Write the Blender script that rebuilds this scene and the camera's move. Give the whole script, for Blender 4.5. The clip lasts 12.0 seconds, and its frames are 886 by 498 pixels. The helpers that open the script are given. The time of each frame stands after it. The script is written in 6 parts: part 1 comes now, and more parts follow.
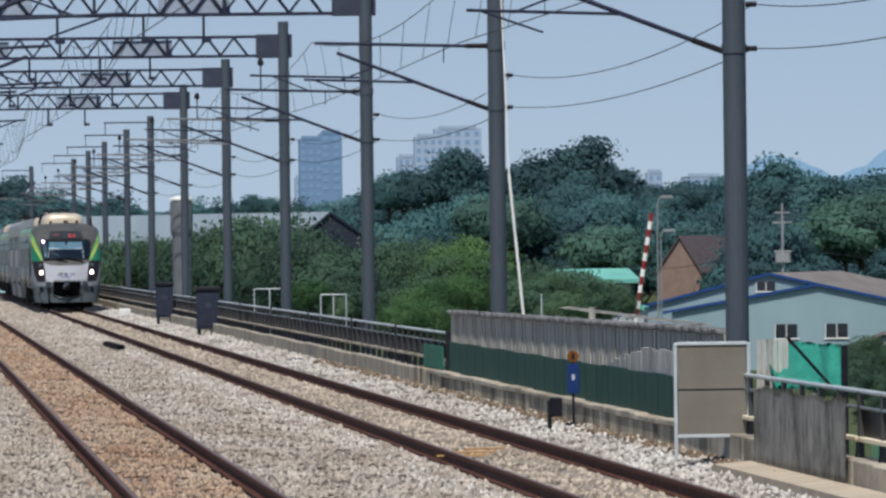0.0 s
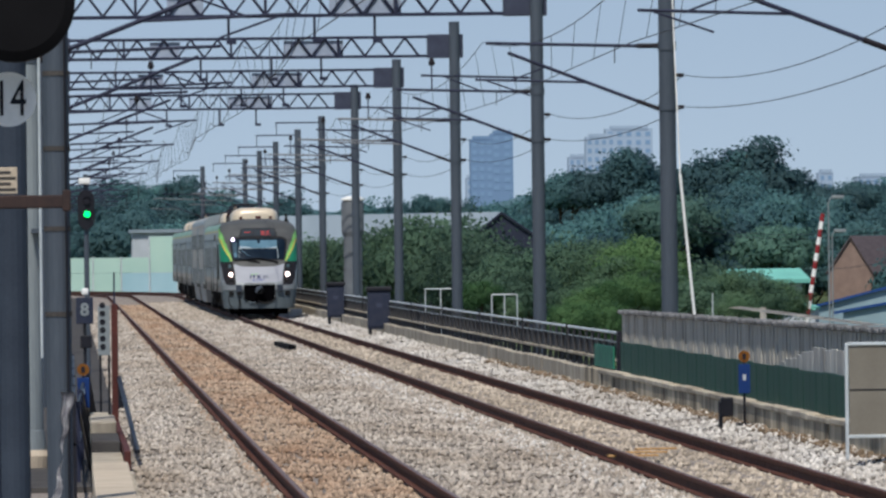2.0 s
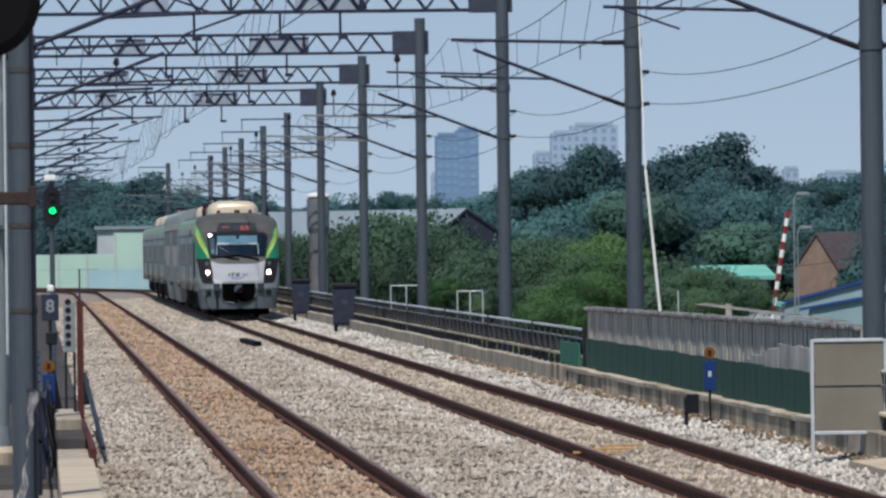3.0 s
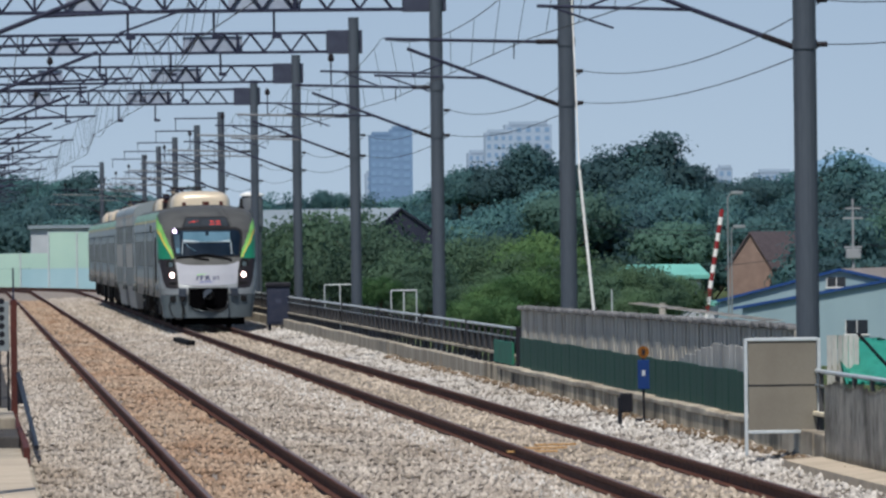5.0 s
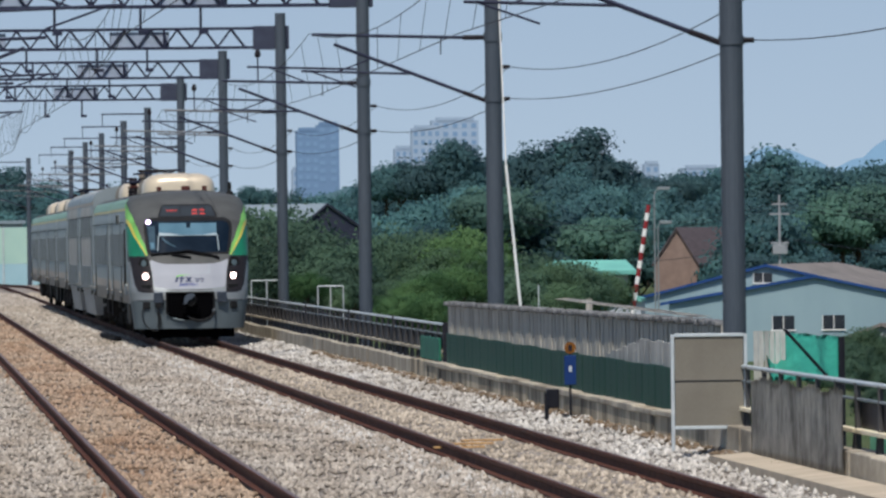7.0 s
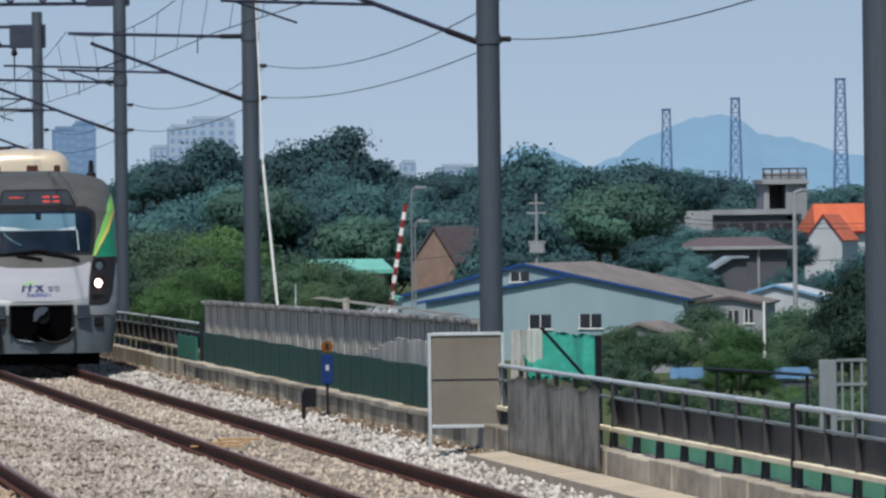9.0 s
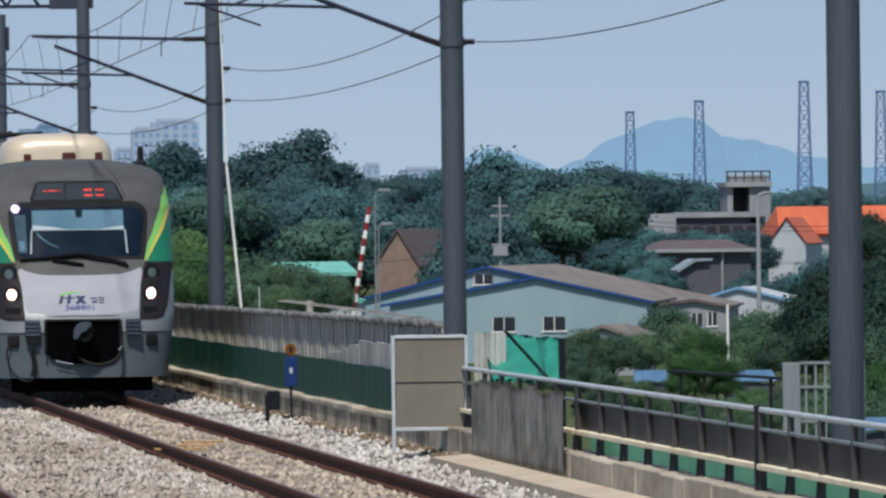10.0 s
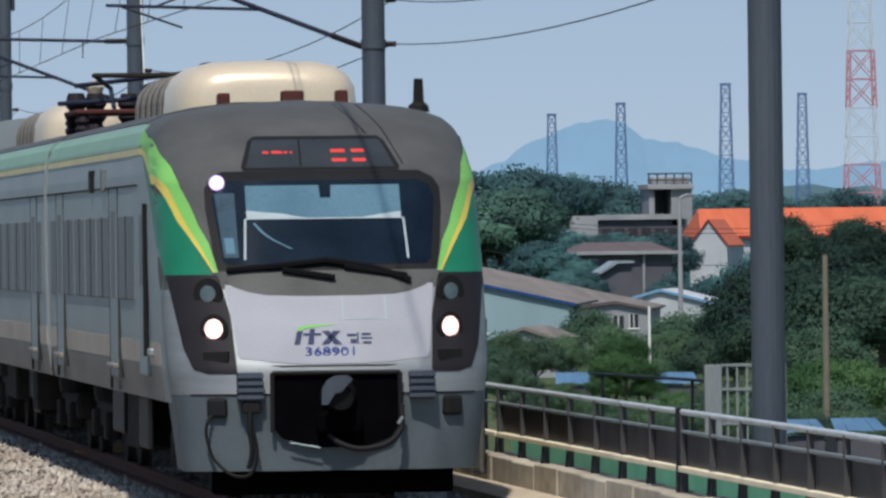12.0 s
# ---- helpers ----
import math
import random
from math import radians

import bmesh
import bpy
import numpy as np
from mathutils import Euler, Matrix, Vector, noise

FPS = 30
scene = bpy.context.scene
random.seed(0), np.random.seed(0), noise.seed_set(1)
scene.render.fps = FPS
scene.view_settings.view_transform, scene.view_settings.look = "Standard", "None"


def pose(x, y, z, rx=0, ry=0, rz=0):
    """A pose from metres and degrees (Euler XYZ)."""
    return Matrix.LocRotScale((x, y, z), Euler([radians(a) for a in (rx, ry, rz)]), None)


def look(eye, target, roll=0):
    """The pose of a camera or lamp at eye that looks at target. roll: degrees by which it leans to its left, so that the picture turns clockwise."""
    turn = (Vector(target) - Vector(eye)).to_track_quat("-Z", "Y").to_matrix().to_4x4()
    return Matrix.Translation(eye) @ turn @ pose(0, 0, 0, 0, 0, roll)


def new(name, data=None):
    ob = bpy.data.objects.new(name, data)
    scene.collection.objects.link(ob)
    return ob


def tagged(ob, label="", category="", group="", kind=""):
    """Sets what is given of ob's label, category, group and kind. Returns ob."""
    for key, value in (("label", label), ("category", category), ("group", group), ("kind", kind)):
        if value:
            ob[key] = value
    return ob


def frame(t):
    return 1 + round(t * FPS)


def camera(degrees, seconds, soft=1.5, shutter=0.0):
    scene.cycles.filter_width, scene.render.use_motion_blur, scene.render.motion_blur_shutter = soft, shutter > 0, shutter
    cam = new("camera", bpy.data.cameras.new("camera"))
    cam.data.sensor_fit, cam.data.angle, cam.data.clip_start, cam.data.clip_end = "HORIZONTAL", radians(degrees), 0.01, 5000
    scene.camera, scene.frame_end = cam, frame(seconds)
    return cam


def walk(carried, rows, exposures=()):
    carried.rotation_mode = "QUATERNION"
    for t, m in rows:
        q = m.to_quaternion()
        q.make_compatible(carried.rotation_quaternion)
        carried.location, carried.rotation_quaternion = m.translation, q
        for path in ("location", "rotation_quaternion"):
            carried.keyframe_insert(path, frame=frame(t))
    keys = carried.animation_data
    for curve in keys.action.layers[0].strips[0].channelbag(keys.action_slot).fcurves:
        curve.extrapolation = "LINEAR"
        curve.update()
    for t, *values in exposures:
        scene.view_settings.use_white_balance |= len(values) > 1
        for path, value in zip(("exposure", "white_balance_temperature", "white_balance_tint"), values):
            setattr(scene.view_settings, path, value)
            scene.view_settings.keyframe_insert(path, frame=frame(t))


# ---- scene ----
# ---- the camera: held by hand on a platform, it only turns ----
LENS = 15250.0            # focal length in picture units, picture 1568 wide
EYE = (0.0, 0.0, 2.5)     # above rail level
AHEAD = -180.0            # where the far straight track vanishes, from the first picture's corner
cam = camera(2 * math.degrees(math.atan(784 / LENS)), 12.0, soft=2.6)

# seconds, shift of the view to the right and down
PAN = [(0, 0, 0), (0.5, 9.5, 0), (1.0, 195.5, 4.5), (1.5, 277.5, 3), (2.0, 303.5, 0), (2.5, 288, -3), (3.0, 242.5, -6),
       (5.0, 125, -7.5), (5.5, 85, -11), (6.0, 50.5, -13.5), (6.5, 18.5, -13.5), (7.0, -5, -15), (7.5, -118, -15.5),
       (7.7, -222, -16), (9.3, -452, -16), (9.5, -467, -15), (10.0, -502.5, -12), (10.5, -529.5, -8.5), (11.0, -556, -6.5),
       (11.5, -585, -7.5), (12.0, -642.5, -8)]
LEAN = 0.70


def aim(sx, sy):
    yaw = math.degrees(math.atan((784 - sx - AHEAD) / LENS))
    rise = math.degrees(math.atan((1.0 + sy + math.tan(radians(LEAN)) * sx) / LENS))
    return pose(*EYE, 90 + rise, 0, -yaw) @ pose(0, 0, 0, 0, 0, -LEAN)


walk(cam, [(t, aim(sx, sy)) for t, sx, sy in PAN])

# ---- light: a high summer sun from behind the camera's left, thin haze ----
SUN_UP, SUN_TURN = 57.0, 196.0    # elevation; compass direction of the sun from +y, clockwise
world = bpy.data.worlds.new("sky")
scene.world = world
world.use_nodes = True
wn = world.node_tree.nodes
sky = wn.new("ShaderNodeTexSky")
sky.sky_type = "NISHITA"
sky.sun_disc = False
sky.sun_elevation = radians(SUN_UP)
sky.sun_rotation = radians(SUN_TURN)
sky.altitude, sky.air_density, sky.dust_density, sky.ozone_density = 0, 1.0, 0.6, 4.0
wn["Background"].inputs["Strength"].default_value = 0.105
world.node_tree.links.new(sky.outputs["Color"], wn["Background"].inputs["Color"])
sun = new("sun", bpy.data.lights.new("sun", "SUN"))
sun.data.energy, sun.data.angle, sun.data.color = 4.2, radians(1.5), (1.0, 0.95, 0.87)
a, e = radians(SUN_TURN), radians(SUN_UP)
sun.matrix_world = look((0, 0, 60), (-math.sin(a) * math.cos(e), -math.cos(a) * math.cos(e), 60 - math.sin(e)))
scene.view_settings.exposure = 0.0


# ---- materials ----
def material(name, colour, other=None, scale=4.0, rough=0.7, metal=0.0, bump=0.0, fine=40.0, spread=0.0, coat=0.0, emit=0.0, stretch=(1, 1, 1)):
    """Two colours mixed by a coarse and a fine noise in object space; spread: brightness varied from piece to piece."""
    m = bpy.data.materials.new(name)
    m.use_nodes = True
    n, link = m.node_tree.nodes, m.node_tree.links.new
    b = n["Principled BSDF"]
    b.inputs["Roughness"].default_value, b.inputs["Metallic"].default_value = rough, metal
    b.inputs["Coat Weight"].default_value = coat
    b.inputs["Specular IOR Level"].default_value = 0.5 if rough < 0.4 else 0.12
    other = other or tuple(c * 0.8 for c in colour)
    where = n.new("ShaderNodeTexCoord")
    fit = n.new("ShaderNodeMapping")
    fit.inputs["Scale"].default_value = stretch
    link(where.outputs["Object"], fit.inputs["Vector"])
    big, small = n.new("ShaderNodeTexNoise"), n.new("ShaderNodeTexNoise")
    big.inputs["Scale"].default_value, small.inputs["Scale"].default_value = scale, fine
    big.inputs["Detail"].default_value = 5
    for t in (big, small):
        link(fit.outputs["Vector"], t.inputs["Vector"])
    add = n.new("ShaderNodeMath")
    add.operation = "MULTIPLY_ADD"
    add.inputs[1].default_value = 0.4
    link(small.outputs["Fac"], add.inputs[0])
    link(big.outputs["Fac"], add.inputs[2])
    ramp = n.new("ShaderNodeMapRange")
    ramp.inputs["From Min"].default_value, ramp.inputs["From Max"].default_value = 0.5, 0.9
    link(add.outputs[0], ramp.inputs["Value"])
    mix = n.new("ShaderNodeMix")
    mix.data_type = "RGBA"
    mix.inputs["A"].default_value, mix.inputs["B"].default_value = (*colour, 1), (*other, 1)
    link(ramp.outputs["Result"], mix.inputs["Factor"])
    out = mix.outputs["Result"]
    if spread:
        geo = n.new("ShaderNodeNewGeometry")
        info = n.new("ShaderNodeObjectInfo")
        both = n.new("ShaderNodeMath")
        both.operation = "ADD"
        link(geo.outputs["Random Per Island"], both.inputs[0])
        link(info.outputs["Random"], both.inputs[1])
        wrap = n.new("ShaderNodeMath")
        wrap.operation = "FRACT"
        link(both.outputs[0], wrap.inputs[0])
        rng = n.new("ShaderNodeMapRange")
        rng.inputs["To Min"].default_value, rng.inputs["To Max"].default_value = 1 - spread, 1 + spread
        link(wrap.outputs[0], rng.inputs["Value"])
        hsv = n.new("ShaderNodeHueSaturation")
        link(rng.outputs["Result"], hsv.inputs["Value"])
        link(out, hsv.inputs["Color"])
        out = hsv.outputs["Color"]
    link(out, b.inputs["Base Color"])
    if bump:
        bm = n.new("ShaderNodeBump")
        bm.inputs["Strength"].default_value = bump
        bm.inputs["Distance"].default_value = 0.02
        link(small.outputs["Fac"], bm.inputs["Height"])
        link(bm.outputs["Normal"], b.inputs["Normal"])
    if emit:
        b.inputs["Emission Color"].default_value = (*colour, 1)
        b.inputs["Emission Strength"].default_value = emit
    return m


# ---- mesh helpers ----
def mesh_object(name, bm, mat, parent=None, smooth=False):
    me = bpy.data.meshes.new(name)
    bmesh.ops.recalc_face_normals(bm, faces=bm.faces)
    bm.to_mesh(me)
    bm.free()
    me.materials.append(mat)
    if smooth:
        for p in me.polygons:
            p.use_smooth = True
    ob = new(name, me)
    ob.parent = parent
    return ob


def part(name, bm, mat, parent, label="", smooth=False):
    return tagged(mesh_object(name, bm, mat, parent, smooth), label)


def raw(name, verts, faces, mat, parent=None, smooth=False):
    me = bpy.data.meshes.new(name)
    me.from_pydata(verts, [], faces)
    me.materials.append(mat)
    if smooth:
        for p in me.polygons:
            p.use_smooth = True
    ob = new(name, me)
    ob.parent = parent
    return ob


def empty(name, m, label, category, group=""):
    ob = new(name)
    ob.matrix_basis = m
    return tagged(ob, label, category, group)


def box(x0, x1, y0, y1, z0, z1, bevel=0.0, bm=None):
    """An axis-aligned block, with bevelled edges if asked; added to bm if given."""
    own = bmesh.new()
    bmesh.ops.create_cube(own, size=1.0, matrix=Matrix.LocRotScale(
        ((x0 + x1) / 2, (y0 + y1) / 2, (z0 + z1) / 2), None, (abs(x1 - x0), abs(y1 - y0), abs(z1 - z0))))
    if bevel:
        bmesh.ops.bevel(own, geom=own.edges[:], offset=bevel, segments=2, affect="EDGES", profile=0.5)
    return joined(own, bm)


def joined(own, bm):
    if bm is None:
        return own
    me = bpy.data.meshes.new("scratch")
    own.to_mesh(me)
    own.free()
    bm.from_mesh(me)
    bpy.data.meshes.remove(me)
    return bm


def rod(p, q, r, sides=10, r2=None, bm=None):
    """A round bar from p to q, r thick at p and r2 at q."""
    p, q = Vector(p), Vector(q)
    own = bmesh.new()
    m = Matrix.Translation((p + q) / 2) @ (q - p).to_track_quat("Z", "Y").to_matrix().to_4x4()
    bmesh.ops.create_cone(own, cap_ends=True, segments=sides, radius1=r, radius2=r if r2 is None else r2, depth=(q - p).length, matrix=m)
    return joined(own, bm)


def lathe(profile, sides=20, axis="Z", bm=None):
    """Turns a profile of (radius, height) about an axis."""
    own = bmesh.new()
    rings = []
    for r, h in profile:
        rings.append([own.verts.new((r * math.cos(2 * math.pi * i / sides), r * math.sin(2 * math.pi * i / sides), h)) for i in range(sides)])
    for lo, hi in zip(rings, rings[1:]):
        for i in range(sides):
            own.faces.new((lo[i], lo[(i + 1) % sides], hi[(i + 1) % sides], hi[i]))
    own.faces.new(rings[0][::-1])
    own.faces.new(rings[-1])
    if axis == "Y":
        own.transform(pose(0, 0, 0, 90))
    elif axis == "X":
        own.transform(pose(0, 0, 0, 0, 90))
    return joined(own, bm)


def prism(points, y0, y1, bm=None):
    """A polygon of (x, z) drawn out from y0 to y1."""
    own = bmesh.new()
    a = [own.verts.new((x, y0, z)) for x, z in points]
    b = [own.verts.new((x, y1, z)) for x, z in points]
    own.faces.new(a)
    own.faces.new(b[::-1])
    for i in range(len(points)):
        j = (i + 1) % len(points)
        own.faces.new((a[j], a[i], b[i], b[j]))
    return joined(own, bm)


def moved(bm, m):
    bm.transform(m)
    return bm


def sweep(name, profile, centre, ys, mat, parent=None, smooth=False, close=True):
    """Draws a profile of (x, z) along the way x = centre(y)."""
    verts = [(centre(y) + px, y, pz) for y in ys for px, pz in profile]
    k, n = len(profile), len(ys)
    faces = []
    for j in range(n - 1):
        for i in range(k if close else k - 1):
            i2 = (i + 1) % k
            faces.append((j * k + i, j * k + i2, (j + 1) * k + i2, (j + 1) * k + i))
    if close:
        faces += [tuple(range(k))[::-1], tuple((n - 1) * k + i for i in range(k))]
    return raw(name, verts, faces, mat, parent, smooth)


# ---- the line: two straight tracks that bend away to the left far off ----
def bend(y):
    far = max(0.0, y - 540.0)
    return -far * far / 700.0


TRACK = (3.15, 7.55)
GAUGE = 0.755


def steps(y0, y1, d):
    n = max(1, round((y1 - y0) / d))
    return [y0 + (y1 - y0) * i / n for i in range(n + 1)]


STEEL = material("galvanised_mast", (0.084, 0.101, 0.124), (0.056, 0.069, 0.089), 1.2, 0.6, 0.25, 0.1, 30, stretch=(1, 1, 0.15))
TRUSS = material("painted_truss", (0.030, 0.034, 0.062), (0.020, 0.024, 0.045), 3, 0.6)
# for the nearest left mast: platform shade put into the mast colour
SHADEMAST = material("mast_with_painted_shade", (0.040, 0.052, 0.072), (0.028, 0.037, 0.053), 2, 0.6)
PLATE = material("grey_end_plate", (0.055, 0.063, 0.095), (0.04, 0.046, 0.072), 3, 0.6)
WIRE = material("dull_wire", (0.03, 0.035, 0.045), rough=0.6)
INSUL = material("brown_insulator", (0.020, 0.017, 0.021), rough=0.6)
STEELPALE = material("pale_galvanised_mast", (0.24, 0.27, 0.28), (0.17, 0.195, 0.21), 1.2, 0.6, 0.1, 0.1, 30, stretch=(1, 1, 0.15))
RAIL = material("rusty_rail", (0.052, 0.019, 0.013), (0.11, 0.045, 0.028), 5, 0.75, 0.0, 0.3, 60)
RAILTOP = material("worn_railhead", (0.20, 0.15, 0.14), (0.13, 0.09, 0.08), 4, 0.5, 0.3)
GRASS = material("rough_grass", (0.045, 0.075, 0.025), (0.09, 0.10, 0.045), 0.08, 0.9, bump=0.5, fine=3)
BED = material("ballast_bed", (0.30, 0.27, 0.24), (0.17, 0.14, 0.12), 9, 0.9, bump=1.0, fine=30)
STONE = material("pale_ballast_stone", (0.43, 0.385, 0.335), (0.27, 0.225, 0.18), 1.1, 0.9, bump=0.3, fine=30, spread=0.38, stretch=(1, 0.1, 1))
STONERED = material("rust_stained_ballast", (0.385, 0.30, 0.225), (0.27, 0.17, 0.11), 1.1, 0.9, bump=0.3, fine=30, spread=0.38, stretch=(1, 0.1, 1))
STONEWHITE = material("fresh_white_ballast", (0.53, 0.505, 0.47), (0.36, 0.325, 0.285), 1.1, 0.9, bump=0.3, fine=30, spread=0.34, stretch=(1, 0.1, 1))
CONC = material("stained_concrete", (0.50, 0.445, 0.36), (0.22, 0.19, 0.15), 1.1, 0.9, bump=0.3, fine=5, stretch=(1, 0.45, 1.1))
DRIP = material("lime_streaked_concrete", (0.66, 0.56, 0.41), (0.05, 0.042, 0.034), 1.4, 0.9, bump=0.3, fine=4, stretch=(1, 0.7, 0.3))
OLDWALL = material("weathered_wall_concrete", (0.46, 0.41, 0.33), (0.22, 0.19, 0.15), 1.2, 0.9, bump=0.4, fine=9, stretch=(1, 1, 0.3))
SOIL = material("brown_soil_clod", (0.20, 0.15, 0.105), (0.12, 0.085, 0.055), 2, 0.95, bump=0.4, spread=0.4)
PAVE = material("sandy_concrete", (0.52, 0.44, 0.34), (0.38, 0.32, 0.25), 1.5, 0.9, bump=0.2)
RAILING = material("aluminium_railing", (0.56, 0.60, 0.62), (0.42, 0.46, 0.48), 3, 0.45, 0.2)
DARKPANEL = material("brown_black_panel", (0.046, 0.041, 0.042), (0.088, 0.079, 0.076), 1.6, 0.6, fine=12)
POSTGREY = material("worn_railing_post", (0.045, 0.045, 0.05), (0.08, 0.078, 0.078), 3, 0.6)
RAILCREAM = material("cream_rail_paint", (0.86, 0.77, 0.58), (0.72, 0.62, 0.45), 2, 0.6)
GREENPANEL = material("dark_green_sheet", (0.010, 0.048, 0.036), (0.015, 0.065, 0.046), 3, 0.6, stretch=(1, 1, 0.2))
GREENBOX = material("faded_green_sheet", (0.03, 0.17, 0.11), (0.02, 0.11, 0.08), 3, 0.6)
SLAT = material("weathered_grey_sheet", (0.50, 0.47, 0.42), (0.28, 0.26, 0.23), 2.5, 0.85, spread=0.13, stretch=(1, 1, 0.2))
SLATWHITE = material("whitened_sheet", (0.50, 0.495, 0.47), (0.27, 0.265, 0.25), 2.0, 0.8, spread=0.2, stretch=(1, 1, 0.2))
CAP = material("tile_capping", (0.10, 0.10, 0.105), (0.2, 0.2, 0.2), 4, 0.8, spread=0.3)
NET = material("grey_shade_net", (0.56, 0.54, 0.50), (0.20, 0.192, 0.18), 2.6, 0.9, fine=12, stretch=(1.0, 0.9, 0.7))
BOARD = material("taupe_board", (0.20, 0.185, 0.155), (0.16, 0.145, 0.12), 2, 0.7)
DARK = material("black_enamel", (0.012, 0.013, 0.018), (0.02, 0.02, 0.026), 4, 0.45)
BLACK = material("matt_black", (0.004, 0.004, 0.005), (0.006, 0.006, 0.007), 3, 0.9)
NAVY = material("navy_cabinet", (0.022, 0.028, 0.05), (0.035, 0.04, 0.06), 4, 0.5)
BLUE = material("blue_sign", (0.010, 0.032, 0.125), (0.016, 0.042, 0.15), 4, 0.4)
ORANGE = material("ochre_disc", (0.21, 0.085, 0.016), (0.14, 0.055, 0.014), 4, 0.6)
WHITE = material("white_paint", (0.78, 0.78, 0.76), (0.66, 0.66, 0.64), 3, 0.5)
RED = material("red_paint", (0.25, 0.03, 0.035), (0.19, 0.022, 0.026), 3, 0.5)
BROWN = material("red_brown_post", (0.09, 0.03, 0.025), (0.06, 0.022, 0.02), 4, 0.7)
RUSTBAR = material("rusty_bar", (0.055, 0.036, 0.032), (0.035, 0.026, 0.026), 5, 0.8)
WOOD = material("raw_timber", (0.55, 0.33, 0.14), (0.38, 0.22, 0.1), 3, 0.8, stretch=(1, 6, 1))
TEAL = material("teal_tarpaulin", (0.075, 0.50, 0.385), (0.05, 0.39, 0.30), 1.5, 0.5, bump=0.3, fine=6)
def foliage(name, colour, other):
    """Leaves that let some of the light through."""
    m = material(name, colour, other, 0.9, 0.7, spread=0.13)
    n, link = m.node_tree.nodes, m.node_tree.links.new
    b = n["Principled BSDF"]
    # each plant a little lighter, darker, yellower than the next
    info, rng, hue, each = n.new("ShaderNodeObjectInfo"), n.new("ShaderNodeMapRange"), n.new("ShaderNodeMapRange"), n.new("ShaderNodeHueSaturation")
    rng.inputs["To Min"].default_value, rng.inputs["To Max"].default_value = 0.68, 1.28
    hue.inputs["To Min"].default_value, hue.inputs["To Max"].default_value = 0.515, 0.485
    link(info.outputs["Random"], rng.inputs["Value"])
    link(info.outputs["Random"], hue.inputs["Value"])
    link(rng.outputs["Result"], each.inputs["Value"])
    link(hue.outputs["Result"], each.inputs["Hue"])
    link(b.inputs["Base Color"].links[0].from_socket, each.inputs["Color"])
    link(each.outputs["Color"], b.inputs["Base Color"])
    b.inputs["Specular IOR Level"].default_value = 0.15
    thin, mix = n.new("ShaderNodeBsdfTranslucent"), n.new("ShaderNodeMixShader")
    link(b.inputs["Base Color"].links[0].from_socket, thin.inputs["Color"])
    mix.inputs["Fac"].default_value = 0.55
    link(b.outputs[0], mix.inputs[1])
    link(thin.outputs[0], mix.inputs[2])
    link(mix.outputs[0], n["Material Output"].inputs["Surface"])
    return m


# far leaves: haze put into the colour, lighter and bluer than the leaf
LEAFFAR = foliage("hazed_wood_leaves", (0.084, 0.182, 0.196), (0.118, 0.228, 0.234))
LEAFFARDARK = foliage("hazed_dark_wood_leaves", (0.068, 0.155, 0.170), (0.098, 0.196, 0.206))
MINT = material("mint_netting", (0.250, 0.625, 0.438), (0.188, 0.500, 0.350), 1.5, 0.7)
# willow leaves, pale in themselves and paled further for haze
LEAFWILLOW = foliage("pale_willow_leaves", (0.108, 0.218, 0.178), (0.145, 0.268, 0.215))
GRIT = material("dark_grit", (0.075, 0.07, 0.066), (0.045, 0.042, 0.042), 1.5, 0.9, bump=0.4)
BARK = material("bark", (0.08, 0.06, 0.045), (0.05, 0.04, 0.03), 4, 0.9)
LEAFDARK = foliage("dark_leaves", (0.076, 0.142, 0.098), (0.116, 0.195, 0.130))
LEAFMID = foliage("mid_leaves", (0.084, 0.156, 0.092), (0.128, 0.212, 0.124))
LEAFLIGHT = foliage("fresh_leaves", (0.076, 0.165, 0.066), (0.112, 0.215, 0.092))


LEAFPINE = foliage("dark_pine_needles", (0.036, 0.074, 0.060), (0.058, 0.104, 0.076))


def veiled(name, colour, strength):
    """Far distance: haze put into the colour as a faint glow."""
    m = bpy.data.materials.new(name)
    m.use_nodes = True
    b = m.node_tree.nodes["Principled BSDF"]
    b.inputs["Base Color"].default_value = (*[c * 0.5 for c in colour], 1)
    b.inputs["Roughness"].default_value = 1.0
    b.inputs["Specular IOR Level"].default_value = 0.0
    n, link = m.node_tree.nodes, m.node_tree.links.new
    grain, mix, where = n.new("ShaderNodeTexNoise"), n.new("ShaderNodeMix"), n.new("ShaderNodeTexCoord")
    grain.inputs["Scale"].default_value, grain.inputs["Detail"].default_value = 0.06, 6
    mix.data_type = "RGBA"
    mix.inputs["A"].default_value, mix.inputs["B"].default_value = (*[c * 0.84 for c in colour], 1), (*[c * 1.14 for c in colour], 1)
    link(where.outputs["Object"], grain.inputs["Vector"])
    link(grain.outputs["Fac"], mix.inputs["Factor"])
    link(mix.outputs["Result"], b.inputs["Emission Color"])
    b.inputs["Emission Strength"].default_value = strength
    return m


# ---- ground and line ----
raw("ground", [(-4000, -300, -3), (4900, -300, -3), (4900, 4950, -3), (-4000, 4950, -3)], [(0, 1, 2, 3)], GRASS)
tagged(bpy.data.objects["ground"], kind="structure")
bed = sweep("track_bed", [(-6, -3.2), (11.5, -3.2), (9.95, -0.07), (9.0, -0.16), (6.2, -0.22), (5.2, -0.22), (1.9, -0.22), (0.8, -0.3), (-6, -0.3)],
            bend, steps(-60, 700, 10), BED)
tagged(bed, kind="structure")

